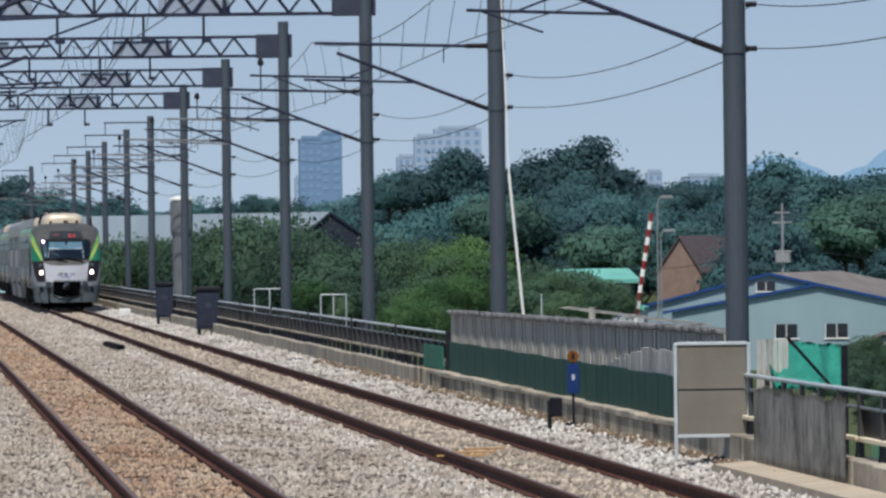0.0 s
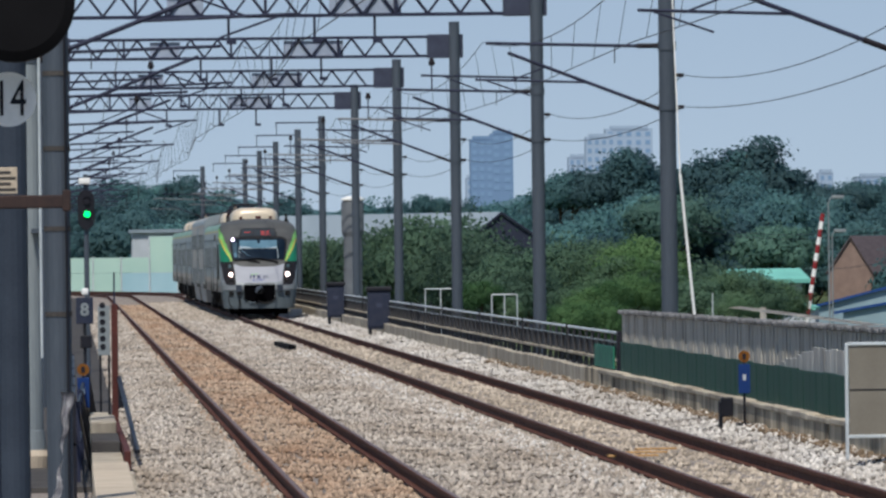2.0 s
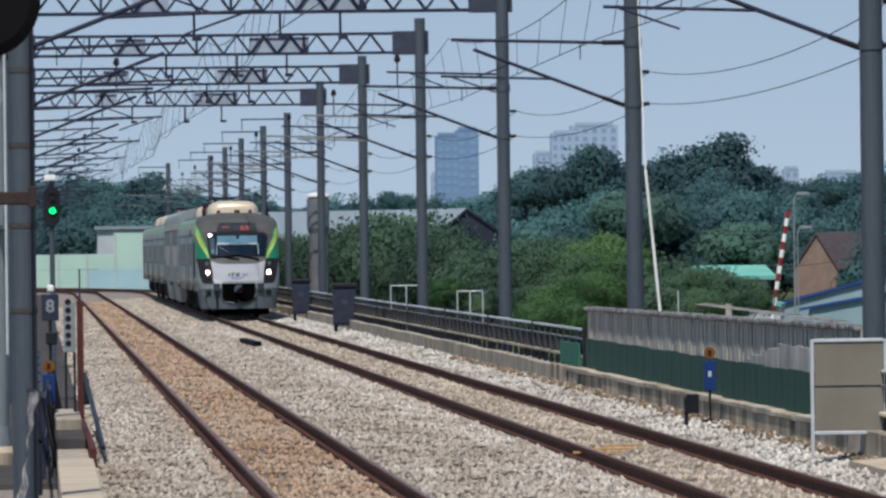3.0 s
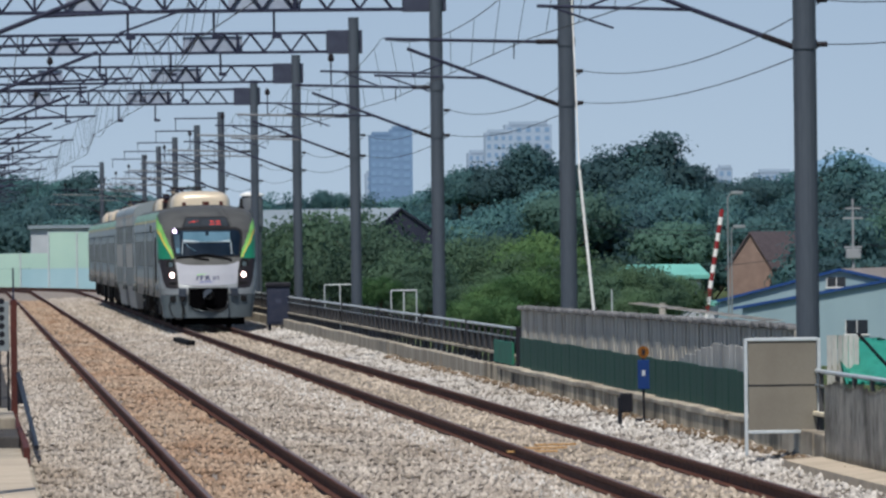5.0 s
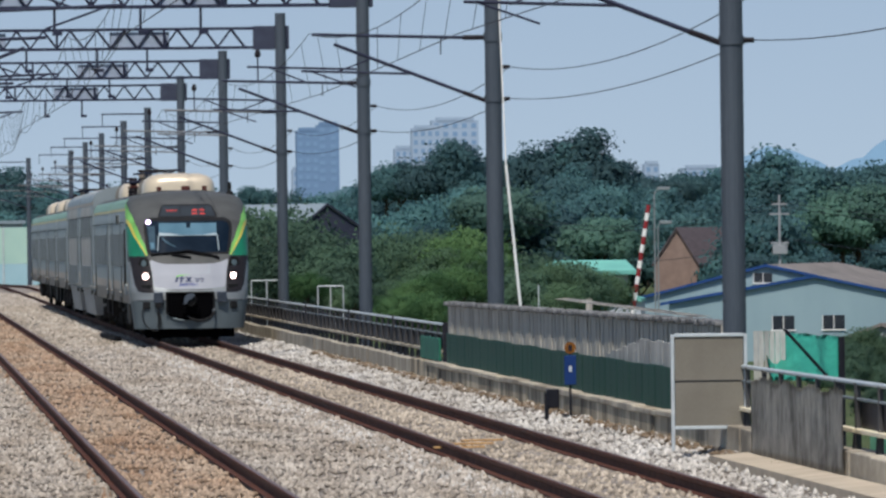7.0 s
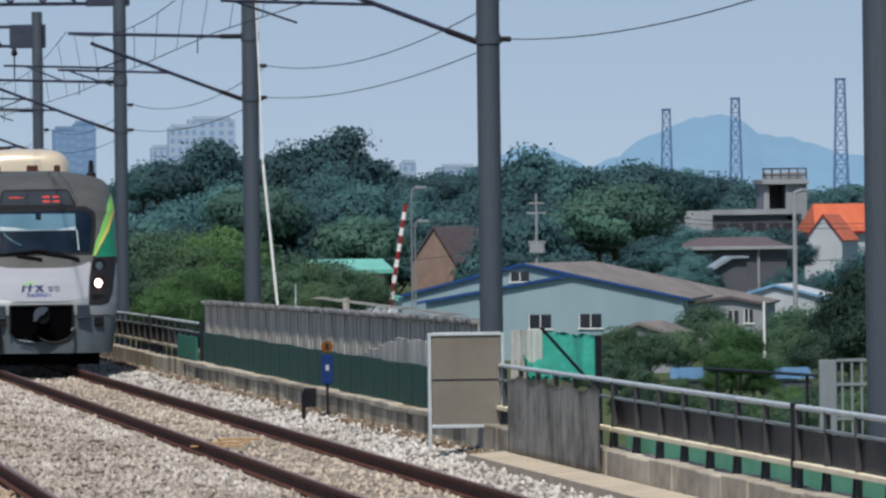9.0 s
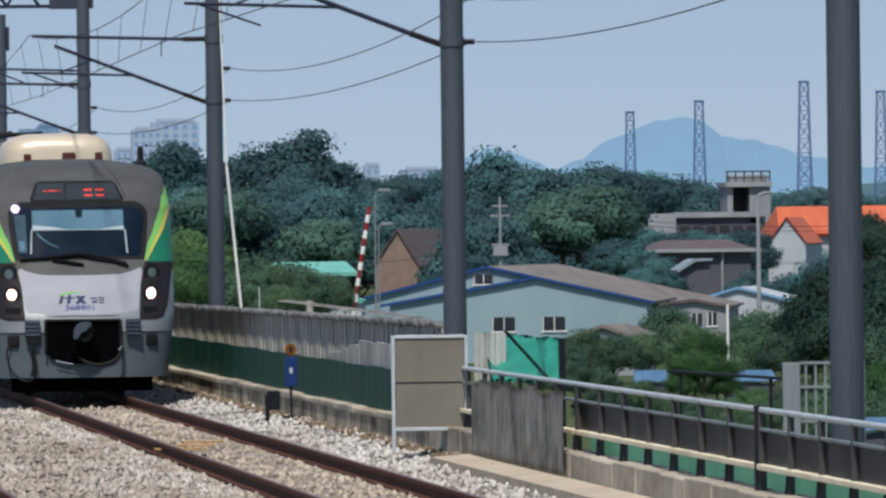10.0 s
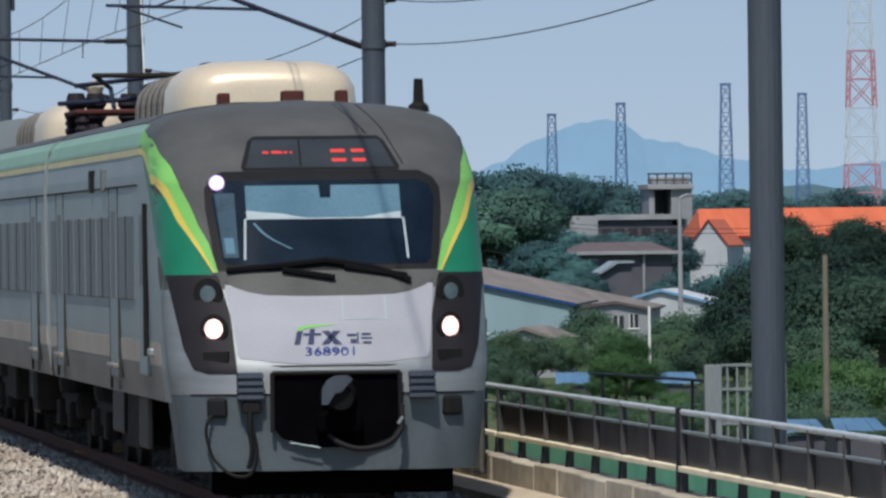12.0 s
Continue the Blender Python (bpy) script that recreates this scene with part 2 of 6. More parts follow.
HEAD = [(-0.036, -0.045), (-0.036, -0.006), (-0.026, 0.0), (0.026, 0.0), (0.036, -0.006), (0.036, -0.045), (0.010, -0.06),
        (0.010, -0.135), (0.066, -0.155), (0.066, -0.172), (-0.066, -0.172), (-0.066, -0.155), (-0.010, -0.135), (-0.010, -0.06)]
for c in TRACK:
    way = empty("railway_track", pose(c, 40, 0), "pair of rusty steel rails in pale stone ballast", "railway track", "tracks of the line")
    for s in (-1, 1):
        verts = lambda y: bend(y + 40) + s * GAUGE
        r = sweep("rail", HEAD, verts, steps(-100, 660, 8), RAIL, way)
        sweep("running_surface", [(-0.024, 0.0012), (0.024, 0.0012)], verts, steps(-100, 660, 8), RAILTOP, r, close=False)


def stones(name, mat, label, x0, x1, y0, y1, count, size, z, seed, skip=True):
    """Loose ballast: many small uneven stones in one heap, denser towards the near end."""
    rng = np.random.default_rng(seed)
    base = np.array([(1, 0, 0), (0, 1, 0), (-1, 0, 0), (0, -1, 0), (0, 0, 1), (0, 0, -1)], float)
    tri = np.array([(0, 1, 4), (1, 2, 4), (2, 3, 4), (3, 0, 4), (1, 0, 5), (2, 1, 5), (3, 2, 5), (0, 3, 5)])
    u = rng.random(count)
    y = y0 * (y1 / y0) ** u
    x = x0 + (x1 - x0) * rng.random(count)
    if skip:
        for c in TRACK:
            for s in (-1, 1):
                near = np.abs(x - c - s * GAUGE) < 0.09
                x[near] += np.where(x[near] > c + s * GAUGE, 0.13, -0.13)
    sc = size * (0.55 + 0.9 * rng.random(count)) * (1 + np.clip((y - 120) / 400, 0, 1.2))
    turn = rng.random(count) * 6.283
    v = base[None] * (0.6 + 0.8 * rng.random((count, 6, 1)))
    v = v * np.stack([np.ones(count), 0.8 + 0.5 * rng.random(count), 0.65 + 0.5 * rng.random(count)], 1)[:, None]
    c, s = np.cos(turn)[:, None], np.sin(turn)[:, None]
    vx, vy = v[..., 0] * c - v[..., 1] * s, v[..., 0] * s + v[..., 1] * c
    low = z(x) + 0.008 * np.sin(x * 5 + y * 0.9) + 0.006 * np.sin(y * 2.3 + x)
    bx = np.array([bend(q) for q in y])
    pts = np.stack([vx * sc[:, None] + (x + bx)[:, None], vy * sc[:, None] + y[:, None],
                    v[..., 2] * sc[:, None] + (low + 0.25 * sc)[:, None]], 2).reshape(-1, 3)
    f = (tri[None] + (np.arange(count) * 6)[:, None, None]).reshape(-1, 3)
    me = bpy.data.meshes.new(name)
    me.vertices.add(len(pts))
    me.vertices.foreach_set("co", pts.ravel())
    me.loops.add(f.size)
    me.loops.foreach_set("vertex_index", f.ravel().astype(np.int32))
    me.polygons.add(len(f))
    me.polygons.foreach_set("loop_start", np.arange(0, f.size, 3, dtype=np.int32))
    me.update(calc_edges=True)
    me.materials.append(mat)
    return tagged(new(name, me), label, "ballast", kind="stuff")


def level(x):
    return np.interp(x, [0.2, 1.0, 2.0, 4.3, 5.3, 6.4, 8.7, 9.8], [-0.25, -0.24, -0.2, -0.2, -0.17, -0.2, -0.19, -0.05])


stones("shoulder_ballast", STONE, "pale grey loose stones beside the near track", 0.75, 2.36, 72, 420, 17000, 0.032, level, 1)
stones("stained_ballast", STONERED, "rust-brown stones between the near rails", 2.3, 4.05, 72, 460, 17000, 0.032, level, 2)
stones("middle_ballast", STONE, "pale grey stones between the two tracks", 3.95, 6.85, 72, 480, 31000, 0.032, level, 3)
stones("far_track_ballast", material("tan_ballast", (0.42, 0.36, 0.29), (0.31, 0.26, 0.205), 0.5, 0.9, bump=0.3, fine=30, spread=0.45, stretch=(1, 0.1, 1)),
       "tan stones between the rails of the far track", 6.75, 8.3, 68, 480, 16000, 0.032, level, 4)
stones("fresh_ballast", STONEWHITE, "clean whitish stones along the low wall", 8.35, 9.8, 66, 480, 19000, 0.031, level, 5)
stones("wall_foot_soil", SOIL, "brown soil and grit along the foot of the low wall", 9.58, 9.8, 66, 200, 2600, 0.030, lambda x: level(x) + 0.012, 7)
stones("spilled_ballast", STONEWHITE, "clean whitish stones spilled beside the far track", 6.0, 6.7, 90, 300, 2600, 0.031, level, 6)

# ---- low wall and railing along the line ----
kerb = tagged(new("retaining_wall"), kind="structure")
courses = steps(52, 104, 1.9)[:-1] + steps(104, 580, 7.54)
for i, (y, y2) in enumerate(zip(courses, courses[1:])):
    dy = 0.0 if i % 3 else 0.012
    b = box(9.8 + dy, 10.12, y + 0.02, y2 - 0.025, -1.2, 0.27 + 0.012 * math.sin(i * 2.1), 0.015)
    part("wall_block", b, DRIP if 104 <= y < 160 else CONC if y < 104 else OLDWALL, kerb)
part("wall_core", box(9.84, 10.08, 52.1, 579.8, -1.2, 0.24), GRIT, kerb)
for i, y in enumerate(steps(104, 160, 3.5)[:-1]):
    part("coping", box(9.775, 10.13, y + 0.02, y + 3.46, 0.205 + 0.01 * math.sin(i * 1.7), 0.285 + 0.01 * math.sin(i * 2.3), 0.015), CONC, kerb)
path = sweep("wall_footing", [(9.35, -0.3), (9.79, -0.3), (9.79, 0.02), (9.35, -0.01)], bend, steps(55, 99, 5), PAVE)
tagged(path, kind="structure")


def railing(y0, y1, tall, panelled=True):
    ob = empty("railing", pose(10.0, y0, 0.25), "grey metal railing with dark infill panels on the low wall", "railing", "railings along the line")
    n = y1 - y0
    part("top_rail", rod((0, 0, tall), (0, n, tall), 0.027, bm=None), RAILING, ob)
    part("middle_rail", box(-0.02, 0.02, 0, n, tall - 0.185, tall - 0.155, 0.008), STEELPALE, ob)
    part("lower_rail", box(-0.05, 0.025, 0, n, 0.195, 0.245, 0.008), RAILCREAM if y0 < 100 else CONC, ob, "sandy beige lower rail")
    post = None
    k = max(1, round(n / 2.0))
    for i in range(k + 1):
        y = n * i / k
        thick = i == 0 and panelled
        w = 0.05 if thick else 0.028
        if panelled and i < k:
            part("infill_panel", box(0.030, 0.044, y + 0.015, y + n / k - 0.015, 0.25, tall - 0.2), DARKPANEL, ob)
        if thick:
            part("post", box(-w, w, y - w, y + w, -0.05, tall + 0.04, 0.01), DARK, ob)
        elif post is None:
            post = part("post", box(-w, w, -w, w, -0.02, tall, 0.006), POSTGREY, ob)
            post.location.y = y
        else:
            q = new("post", post.data)
            q.parent = ob
            q.location.y = y
        if i < k and thick is False:
            part("foot_bracket", rod((-0.03, y, 0.20), (-0.045, y, 0.01), 0.016, 6), DARK, ob)
    return ob


for y0, y1 in ((56, 75.0), (75.1, 89.4), (157, 173), (173.1, 190), (190.1, 210), (210.1, 231), (231.1, 252), (252.1, 273), (273.1, 294), (294.1, 315),
               (315.1, 340), (340.1, 370), (370.1, 400), (400.1, 440), (440.1, 500)):
    railing(y0, y1, 0.72)

# green sheeting on the railing, with a separate faded piece at its far end
b = empty("green_screen", pose(9.97, 110, 0.27), "dark green corrugated sheets screening the railing", "screen")
for i in range(23):
    part("sheet", box(-0.015, 0.015, i * 2.0 + 0.01, i * 2.0 + 1.99, 0.0, 0.56 + 0.01 * math.sin(i * 1.7), 0.004), GREENPANEL, b)
    part("rib", box(-0.022, -0.016, i * 2.0 + 0.98, i * 2.0 + 1.02, 0.0, 0.55), GREENPANEL, b)
b = empty("green_sheet", pose(9.93, 157.5, 0.3), "faded green sheet tied to the railing", "screen")
part("sheet", box(-0.02, 0.02, 0, 5.6, 0.0, 0.42, 0.01), GREENBOX, b)

# weathered sheet fence that leaves the line at a slight angle
fence = empty("sheet_fence", pose(9.99, 156, 0), "weathered grey sheet fence with a tiled capping", "fence")
slat, cap = None, None
for i in range(92):
    f = i / 92
    p = (0.02 + 0.95 * f, -42 * f, 0)
    if slat is None:
        slat = part("slat", box(-0.02, 0.02, -0.44, 0.0, 0.2, 1.33, 0.006), SLAT, fence)
        cap = part("cap_tile", box(-0.10, 0.10, -0.36, -0.02, 1.33, 1.40, 0.02), CAP, fence)
        slat.location, cap.location = p, p
        continue
    q = new("slat", slat.data)
    q.parent, q.location = fence, (p[0] + 0.008 * math.sin(i * 4.7), p[1], 0.012 * math.sin(i * 2.9))
    q = new("cap_tile", cap.data)
    q.parent, q.location = fence, (p[0], p[1], 0.014 * math.sin(i * 3.7))
white = empty("whitened_fence", pose(10.06, 116.5, 0), "whitish translucent corrugated sheets behind the green screen", "fence")
for i in range(14):
    part("sheet", box(-0.012, 0.012, 5.4 - i * 0.9 - 0.86, 5.4 - i * 0.9, 0.8, 0.8 + 0.34 * min(1.0, (i + 2) / 8) + 0.015 * math.sin(i * 2.2), 0.004), SLATWHITE, white)

# a stretch of railing wrapped in a grey net
wrap = empty("shade_net", pose(0, 0, 0), "grey woven net wrapped round the railing", "net")
rowsn = 12
net = bmesh.new()
grid = [[net.verts.new((9.772 + 0.004 * math.sin(i * 0.7) + 0.004 * math.sin(i * 2.3 + j * 1.7), 88.8 + 9.6 * i / 60,
                        0.03 + 0.012 * math.sin(i * 1.9) + (0.86 + 0.03 * math.sin(i * 0.4) + 0.022 * math.sin(i * 2.7)) * j / rowsn)) for j in range(rowsn + 1)] for i in range(61)]
for i in range(60):
    for j in range(rowsn):
        net.faces.new((grid[i][j], grid[i + 1][j], grid[i + 1][j + 1], grid[i][j + 1]))
bmesh.ops.solidify(net, geom=net.faces[:], thickness=0.02)
part("net_sheet", net, NET, wrap, smooth=True)
railing(89.5, 103, 0.72, False)
net = empty("green_netting", pose(10.3, 55, 0), "pale green plastic netting on the slope behind the railing", "netting")
part("sheet", box(0, 0.02, 0, 36, -0.9, 0.40, 0.004), MINT, net)

# board on two legs
b = empty("notice_board", pose(9.16, 101.6, 0), "blank taupe board in a pale metal frame on two legs", "notice board")
part("panel", box(0.03, 0.84, 0.0, 0.03, 0.27, 1.34), BOARD, b)
part("seam", box(0.03, 0.84, -0.006, -0.001, 0.80, 0.815), DARK, b)
for x in (0.0, 0.87):
    part("leg", box(x - 0.02, x + 0.02, -0.02, 0.04, -0.02, 1.36, 0.006), RAILING, b)
part("top_bar", box(0.02, 0.85, -0.02, 0.04, 1.33, 1.37, 0.006), RAILING, b)
part("bottom_bar", box(0.02, 0.85, -0.02, 0.04, 0.235, 0.275, 0.006), RAILING, b)


# ---- masts, portals, cantilevers ----
PALETUBE = material("aluminium_tube", (0.21, 0.215, 0.225), (0.15, 0.155, 0.165), 3, 0.6)
MASTS = [76.5, 112.2, 156.5, 200.0, 242.7, 285.6, 327.9, 371, 410, 454, 493, 534, 577]


def lettered(name, words, size, m, mat, parent, thick=0.004):
    cu = bpy.data.curves.new(name, "FONT")
    cu.body, cu.size, cu.extrude, cu.align_x, cu.align_y = words, size, thick, "CENTER", "CENTER"
    cu.offset = size * 0.03 if len(words) == 1 else 0.0
    cu.materials.append(mat)
    ob = new(name, cu)
    ob.parent, ob.matrix_basis = parent, m
    return ob


def mast(x, y, top, side, tubes=True, paint=STEEL):
    ob = empty("catenary_mast", pose(x, y, 0), "grey tubular steel mast beside the track", "mast", "masts of the line")
    part("tube", rod((0, 0, -3.0), (0, 0, top), 0.155, 18, 0.15), paint, ob, smooth=False)
    part("collar", lathe([(0.168, 5.02), (0.168, 5.14)], 18), STEEL, ob)
    part("collar", lathe([(0.168, 6.12), (0.168, 6.28)], 18), STEEL, ob)
    for z in (5.08, 5.66):
        part("outer_insulator", rod((-side * 0.16, 0, z), (-side * 0.3, 0, z), 0.035, 8), INSUL, ob)
    if tubes:
        reach = 3.3
        part("top_tube", rod((side * 0.55, 0, 6.2), (side * reach, 0, 6.28), 0.03, 8), PALETUBE if y > 230 and side < 0 else TRUSS, ob)
        part("post_insulator", rod((side * 0.15, 0, 6.2), (side * 0.55, 0, 6.2), 0.045, 10), INSUL, ob)
        part("inclined_tube", rod((side * 0.55, 0, 5.2), (side * 2.9, 0, 6.1), 0.032, 8), TRUSS, ob)
        part("post_insulator", rod((side * 0.15, 0, 5.05), (side * 0.55, 0, 5.2), 0.040, 10), INSUL, ob)
        part("registration_tube", rod((side * 1.5, 0, 5.55), (side * 3.5, 0, 5.62), 0.022, 8), PALETUBE if y > 230 and side < 0 else TRUSS, ob)
        part("steady_arm", rod((side * 3.3, 0, 5.6), (side * 2.5, 0, 5.32), 0.015, 6), TRUSS, ob)
        part("brace", rod((side * 2.2, 0, 5.84), (side * 2.9, 0, 5.58), 0.015, 6), TRUSS, ob)
        if y > 190:
            part("upper_tube", rod((side * 0.15, 0.06, 6.52), (side * 2.7, 0.06, 6.60), 0.026, 8), TRUSS, ob)
            part("tube_strut", rod((side * 2.45, 0.03, 6.26), (side * 2.45, 0.03, 6.82), 0.02, 6), TRUSS, ob)
            part("tube_strut", rod((side * 1.3, 0.03, 6.22), (side * 2.2, 0.03, 6.58), 0.018, 6), TRUSS, ob)
            part("bell_insulator", lathe([(0.05, 6.82), (0.08, 6.88), (0.04, 7.0)], 8, bm=None), INSUL, ob).location.x = side * 2.45
            part("rod_bracket", rod((side * 0.12, 0, 6.9), (side * 0.12, 0, 4.9), 0.03, 6), TRUSS, ob)
        part("hanger_loop", rod((side * 0.95, 0, 6.2), (side * 0.95, 0.1, 5.9), 0.012, 6), WIRE, ob)
    return ob


for i, y in enumerate(MASTS):
    b = bend(y)
    m = mast(10.9 + b + (0.08 if i == 0 else 0.037 if i == 1 else 0), y, 10.5 if i < 4 else (8.98 if i == 4 else 8.9 if i < 7 else 8.4), -1)
    mast(-0.52 + b, y, 8.9 if i < 7 else 7.9, 1, y > 100, SHADEMAST if i == 0 else STEELPALE if i in (1, 3) else STEEL)
    if i >= 7:
        part("head_bar", box(-2.0, -0.12, -0.03, 0.03, 8.1, 8.16), TRUSS, m)
        part("head_drop", rod((-1.95, 0, 8.12), (-1.95, 0, 7.6), 0.02, 6), TRUSS, m)


def portal(y, x0, x1):
    ob = empty("portal_beam", pose(0, y, 8.0), "dark steel lattice beam across both tracks", "portal beam", "portals of the line")
    for yy in (-0.22, 0.22):
        for z in (0.03, 0.57):
            part("chord", box(x0, x1, yy - 0.035, yy + 0.035, z - 0.035, z + 0.035), TRUSS, ob)
    n = 13
    wide = (x1 - 1.0 - x0 - 0.6) / n
    for i in range(n):
        a = x0 + 0.6 + wide * i
        for yy in (-0.22, 0.22):
            part("lattice_bar", rod((a, yy, 0.05), (a + wide / 2, yy, 0.55), 0.026, 6), TRUSS, ob)
            part("lattice_bar", rod((a + wide / 2, yy, 0.55), (a + wide, yy, 0.05), 0.026, 6), TRUSS, ob)
        if i % 4 == 2:
            part("upright", box(a - 0.03, a + 0.03, -0.25, 0.25, 0.0, 0.6), TRUSS, ob)
        if i in (3, 8):
            part("gusset", box(a - 0.02, a + wide * (2.2 if i == 8 else 1.1), 0.265, 0.275, 0.02, 0.50), material_of_gusset, ob, "pale grey gusset plate")
    part("end_plate", box(x1 - 0.75, x1 + 0.25, -0.28, 0.28, -0.03, 0.63, 0.01), PLATE, ob, "solid grey end box")
    part("end_plate", box(x0 - 0.25, x0 + 0.6, -0.28, 0.28, -0.03, 0.63, 0.01), PLATE, ob, "solid grey end box")
    for x in (TRACK[0] + 0.6, TRACK[0] + 2.6, TRACK[1] - 0.4):
        part("drop_post", rod((x, 0, 0.0), (x, 0, -0.55), 0.03, 8), TRUSS, ob)
        part("drop_foot", box(x - 0.05, x + 0.18, -0.05, 0.05, -0.62, -0.52, 0.01), TRUSS, ob)
    return ob


material_of_gusset = material("pale_gusset", (0.34, 0.40, 0.50), (0.27, 0.32, 0.42), 3, 0.6)
for y in MASTS[3:7]:
    portal(y + 0.36, -0.52, 10.9)
def wire(name, pts, r, parent=None):
    cu = bpy.data.curves.new(name, "CURVE")
    cu.dimensions, cu.bevel_depth, cu.bevel_resolution = "3D", r, 1
    for run in pts:
        sp = cu.splines.new("POLY")
        sp.points.add(len(run) - 1)
        for q, p in zip(sp.points, run):
            q.co = (*p, 1)
    cu.materials.append(WIRE)
    ob = new(name, cu)
    ob.parent = parent
    return ob


def sagging(p, q, sag, n=14):
    return [tuple(p[k] + (q[k] - p[k]) * i / n - (4 * sag * (i / n) * (1 - i / n) if k == 2 else 0) for k in range(3)) for i in range(n + 1)]


SPANS = [30.0] + MASTS
for c, label in zip(TRACK, ("near", "far")):
    ob = empty("overhead_line", pose(0, 0, 0), "carrier and contact wires with droppers over the " + label + " track", "overhead line", "overhead lines")
    for k, (a, b) in enumerate(zip(SPANS, SPANS[1:])):
        s = 0.2 if k % 2 else -0.2
        ca, cb = c + bend(a), c + bend(b)
        carrier = sagging((ca, a, 6.3), (cb, b, 6.3), 0.45)
        wire("carrier_wire", [carrier], 0.007, ob)
        wire("contact_wire", [[(ca + s, a, 5.2), (cb - s, b, 5.2)]], 0.007, ob)
        drops = []
        for i in range(1, 14, 2):
            x, y, z = carrier[i]
            f = i / 14
            drops.append([(x, y, z), (ca + s + (cb - s - ca - s) * f, y, 5.2)])
        for run in drops:
            wire("dropper", [run], 0.005, ob)
for z, x, sag in ((5.08, 11.2, 0.24), (5.66, 11.2, 0.36)):
    ob = empty("feeder_wire", pose(0, 0, 0), "slack feeder wire hung from mast to mast", "wire", "feeder wires")
    for a, b in zip(SPANS, SPANS[1:]):
        wire("strand", [sagging((x + bend(a), a, z), (x + bend(b), b, z), sag)], 0.008, ob)
for x in (-0.9, 1.2, 5.4):
    ob = empty("feeder_wire", pose(0, 0, 0), "taut auxiliary wire strung under the portals", "wire", "feeder wires")
    for a, b in zip(MASTS[3:], MASTS[4:]):
        wire("strand", [sagging((x + bend(a), a, 7.5), (x + bend(b), b, 7.5), 0.35)], 0.011, ob)

# stay pole leaning on a mast
b = empty("stay_guard", pose(11.05, 155.2, 0), "thin white stay tube leaning against a mast", "stay")
part("tube", rod((0.457, 0, -1.5), (-0.03, 0, 3.85), 0.027, 10), WHITE, b)
part("stay_wire", rod((-0.03, 0, 3.85), (-0.14, 0.4, 8.2), 0.015, 8), WHITE, b)


# ---- trackside things ----
def cabinet(x, y, z, w, h):
    ob = empty("relay_cabinet", pose(x, y, z), "dark navy steel trackside cabinet with a sloped lid", "cabinet", "trackside cabinets")
    part("body", box(-w / 2, w / 2, 0, 0.5, 0.12, h - 0.15, 0.02), NAVY, ob)
    part("lid", box(-w / 2 - 0.04, w / 2 + 0.04, -0.05, 0.55, h - 0.15, h, 0.04), DARK, ob)
    part("door", box(-w / 2 + 0.05, w / 2 - 0.05, -0.02, -0.002, 0.2, h - 0.25, 0.008), NAVY, ob)
    part("name_plate", box(-0.09, 0.09, -0.03, -0.022, h * 0.55, h * 0.55 + 0.13), PLATE, ob, "small pale plate")
    for s in (-1, 1):
        part("foot", box(s * (w / 2 - 0.08) - 0.05, s * (w / 2 - 0.08) + 0.05, 0.05, 0.45, -0.2, 0.12), DARK, ob)


cabinet(9.67, 270, -0.02, 0.72, 1.45)
cabinet(9.6, 312, 0.05, 0.62, 1.4)


def gradient_post(x, y, z):
    ob = empty("marker_post", pose(x, y, z), "small blue trackside marker with an ochre disc on top", "marker", "marker posts")
    part("stake", rod((0, 0.03, -0.15), (0, 0.03, 0.95), 0.018, 8), DARK, ob)
    part("foot", box(-0.12, 0.12, -0.02, 0.06, -0.05, 0.0, 0.01), DARK, ob)
    plate = part("plate", box(-0.085, 0.085, -0.01, 0.01, 0.42, 0.84, 0.006), BLUE, ob)
    part("numeral_bar", box(-0.022, 0.022, -0.016, -0.012, 0.61, 0.69), RAILING, plate)
    part("disc", moved(lathe([(0.085, -0.01), (0.085, 0.01)], 20, "Y"), pose(0, 0, 0.95)), ORANGE, ob)
    part("numeral_bar", box(-0.025, 0.025, -0.018, -0.013, 0.91, 0.99), DARK, ob)


gradient_post(9.62, 123, 0.0)
gradient_post(0.165, 120, -0.03)
b = empty("track_magnet_box", pose(9.38, 124, -0.05), "small black box on a bracket at the trackside", "box")
part("body", box(-0.03, 0.15, -0.08, 0.08, 0.12, 0.40, 0.02), DARK, b)
part("bracket", box(-0.06, 0.0, -0.04, 0.04, -0.06, 0.34, 0.01), DARK, b)
b = empty("cable_piece", pose(5.95, 240, -0.12, 0, 0, 1), "short black length of cable duct lying on the stones", "duct")
part("duct", box(-0.10, 0.10, -5, 5, 0, 0.13, 0.03), BLACK, b)
for k in range(5):
    b = empty("timber_offcut", pose(7.0 + 0.17 * k, 107.5 + 0.9 * k, -0.09 + 0.02 * (k % 2), 0, 0, -84 + 5 * k), "raw yellow timber offcut lying between the rails", "plank", "timber offcuts")
    part("plank", box(-0.05, 0.05, -0.32, 0.32 - 0.05 * k, 0, 0.025, 0.004), WOOD, b)
b = empty("white_trackside_box", pose(9.2, 352, -0.05), "small whitish box beside the far track", "box")
part("body", box(-0.24, 0.24, -0.2, 0.2, 0, 0.3, 0.03), WHITE, b)

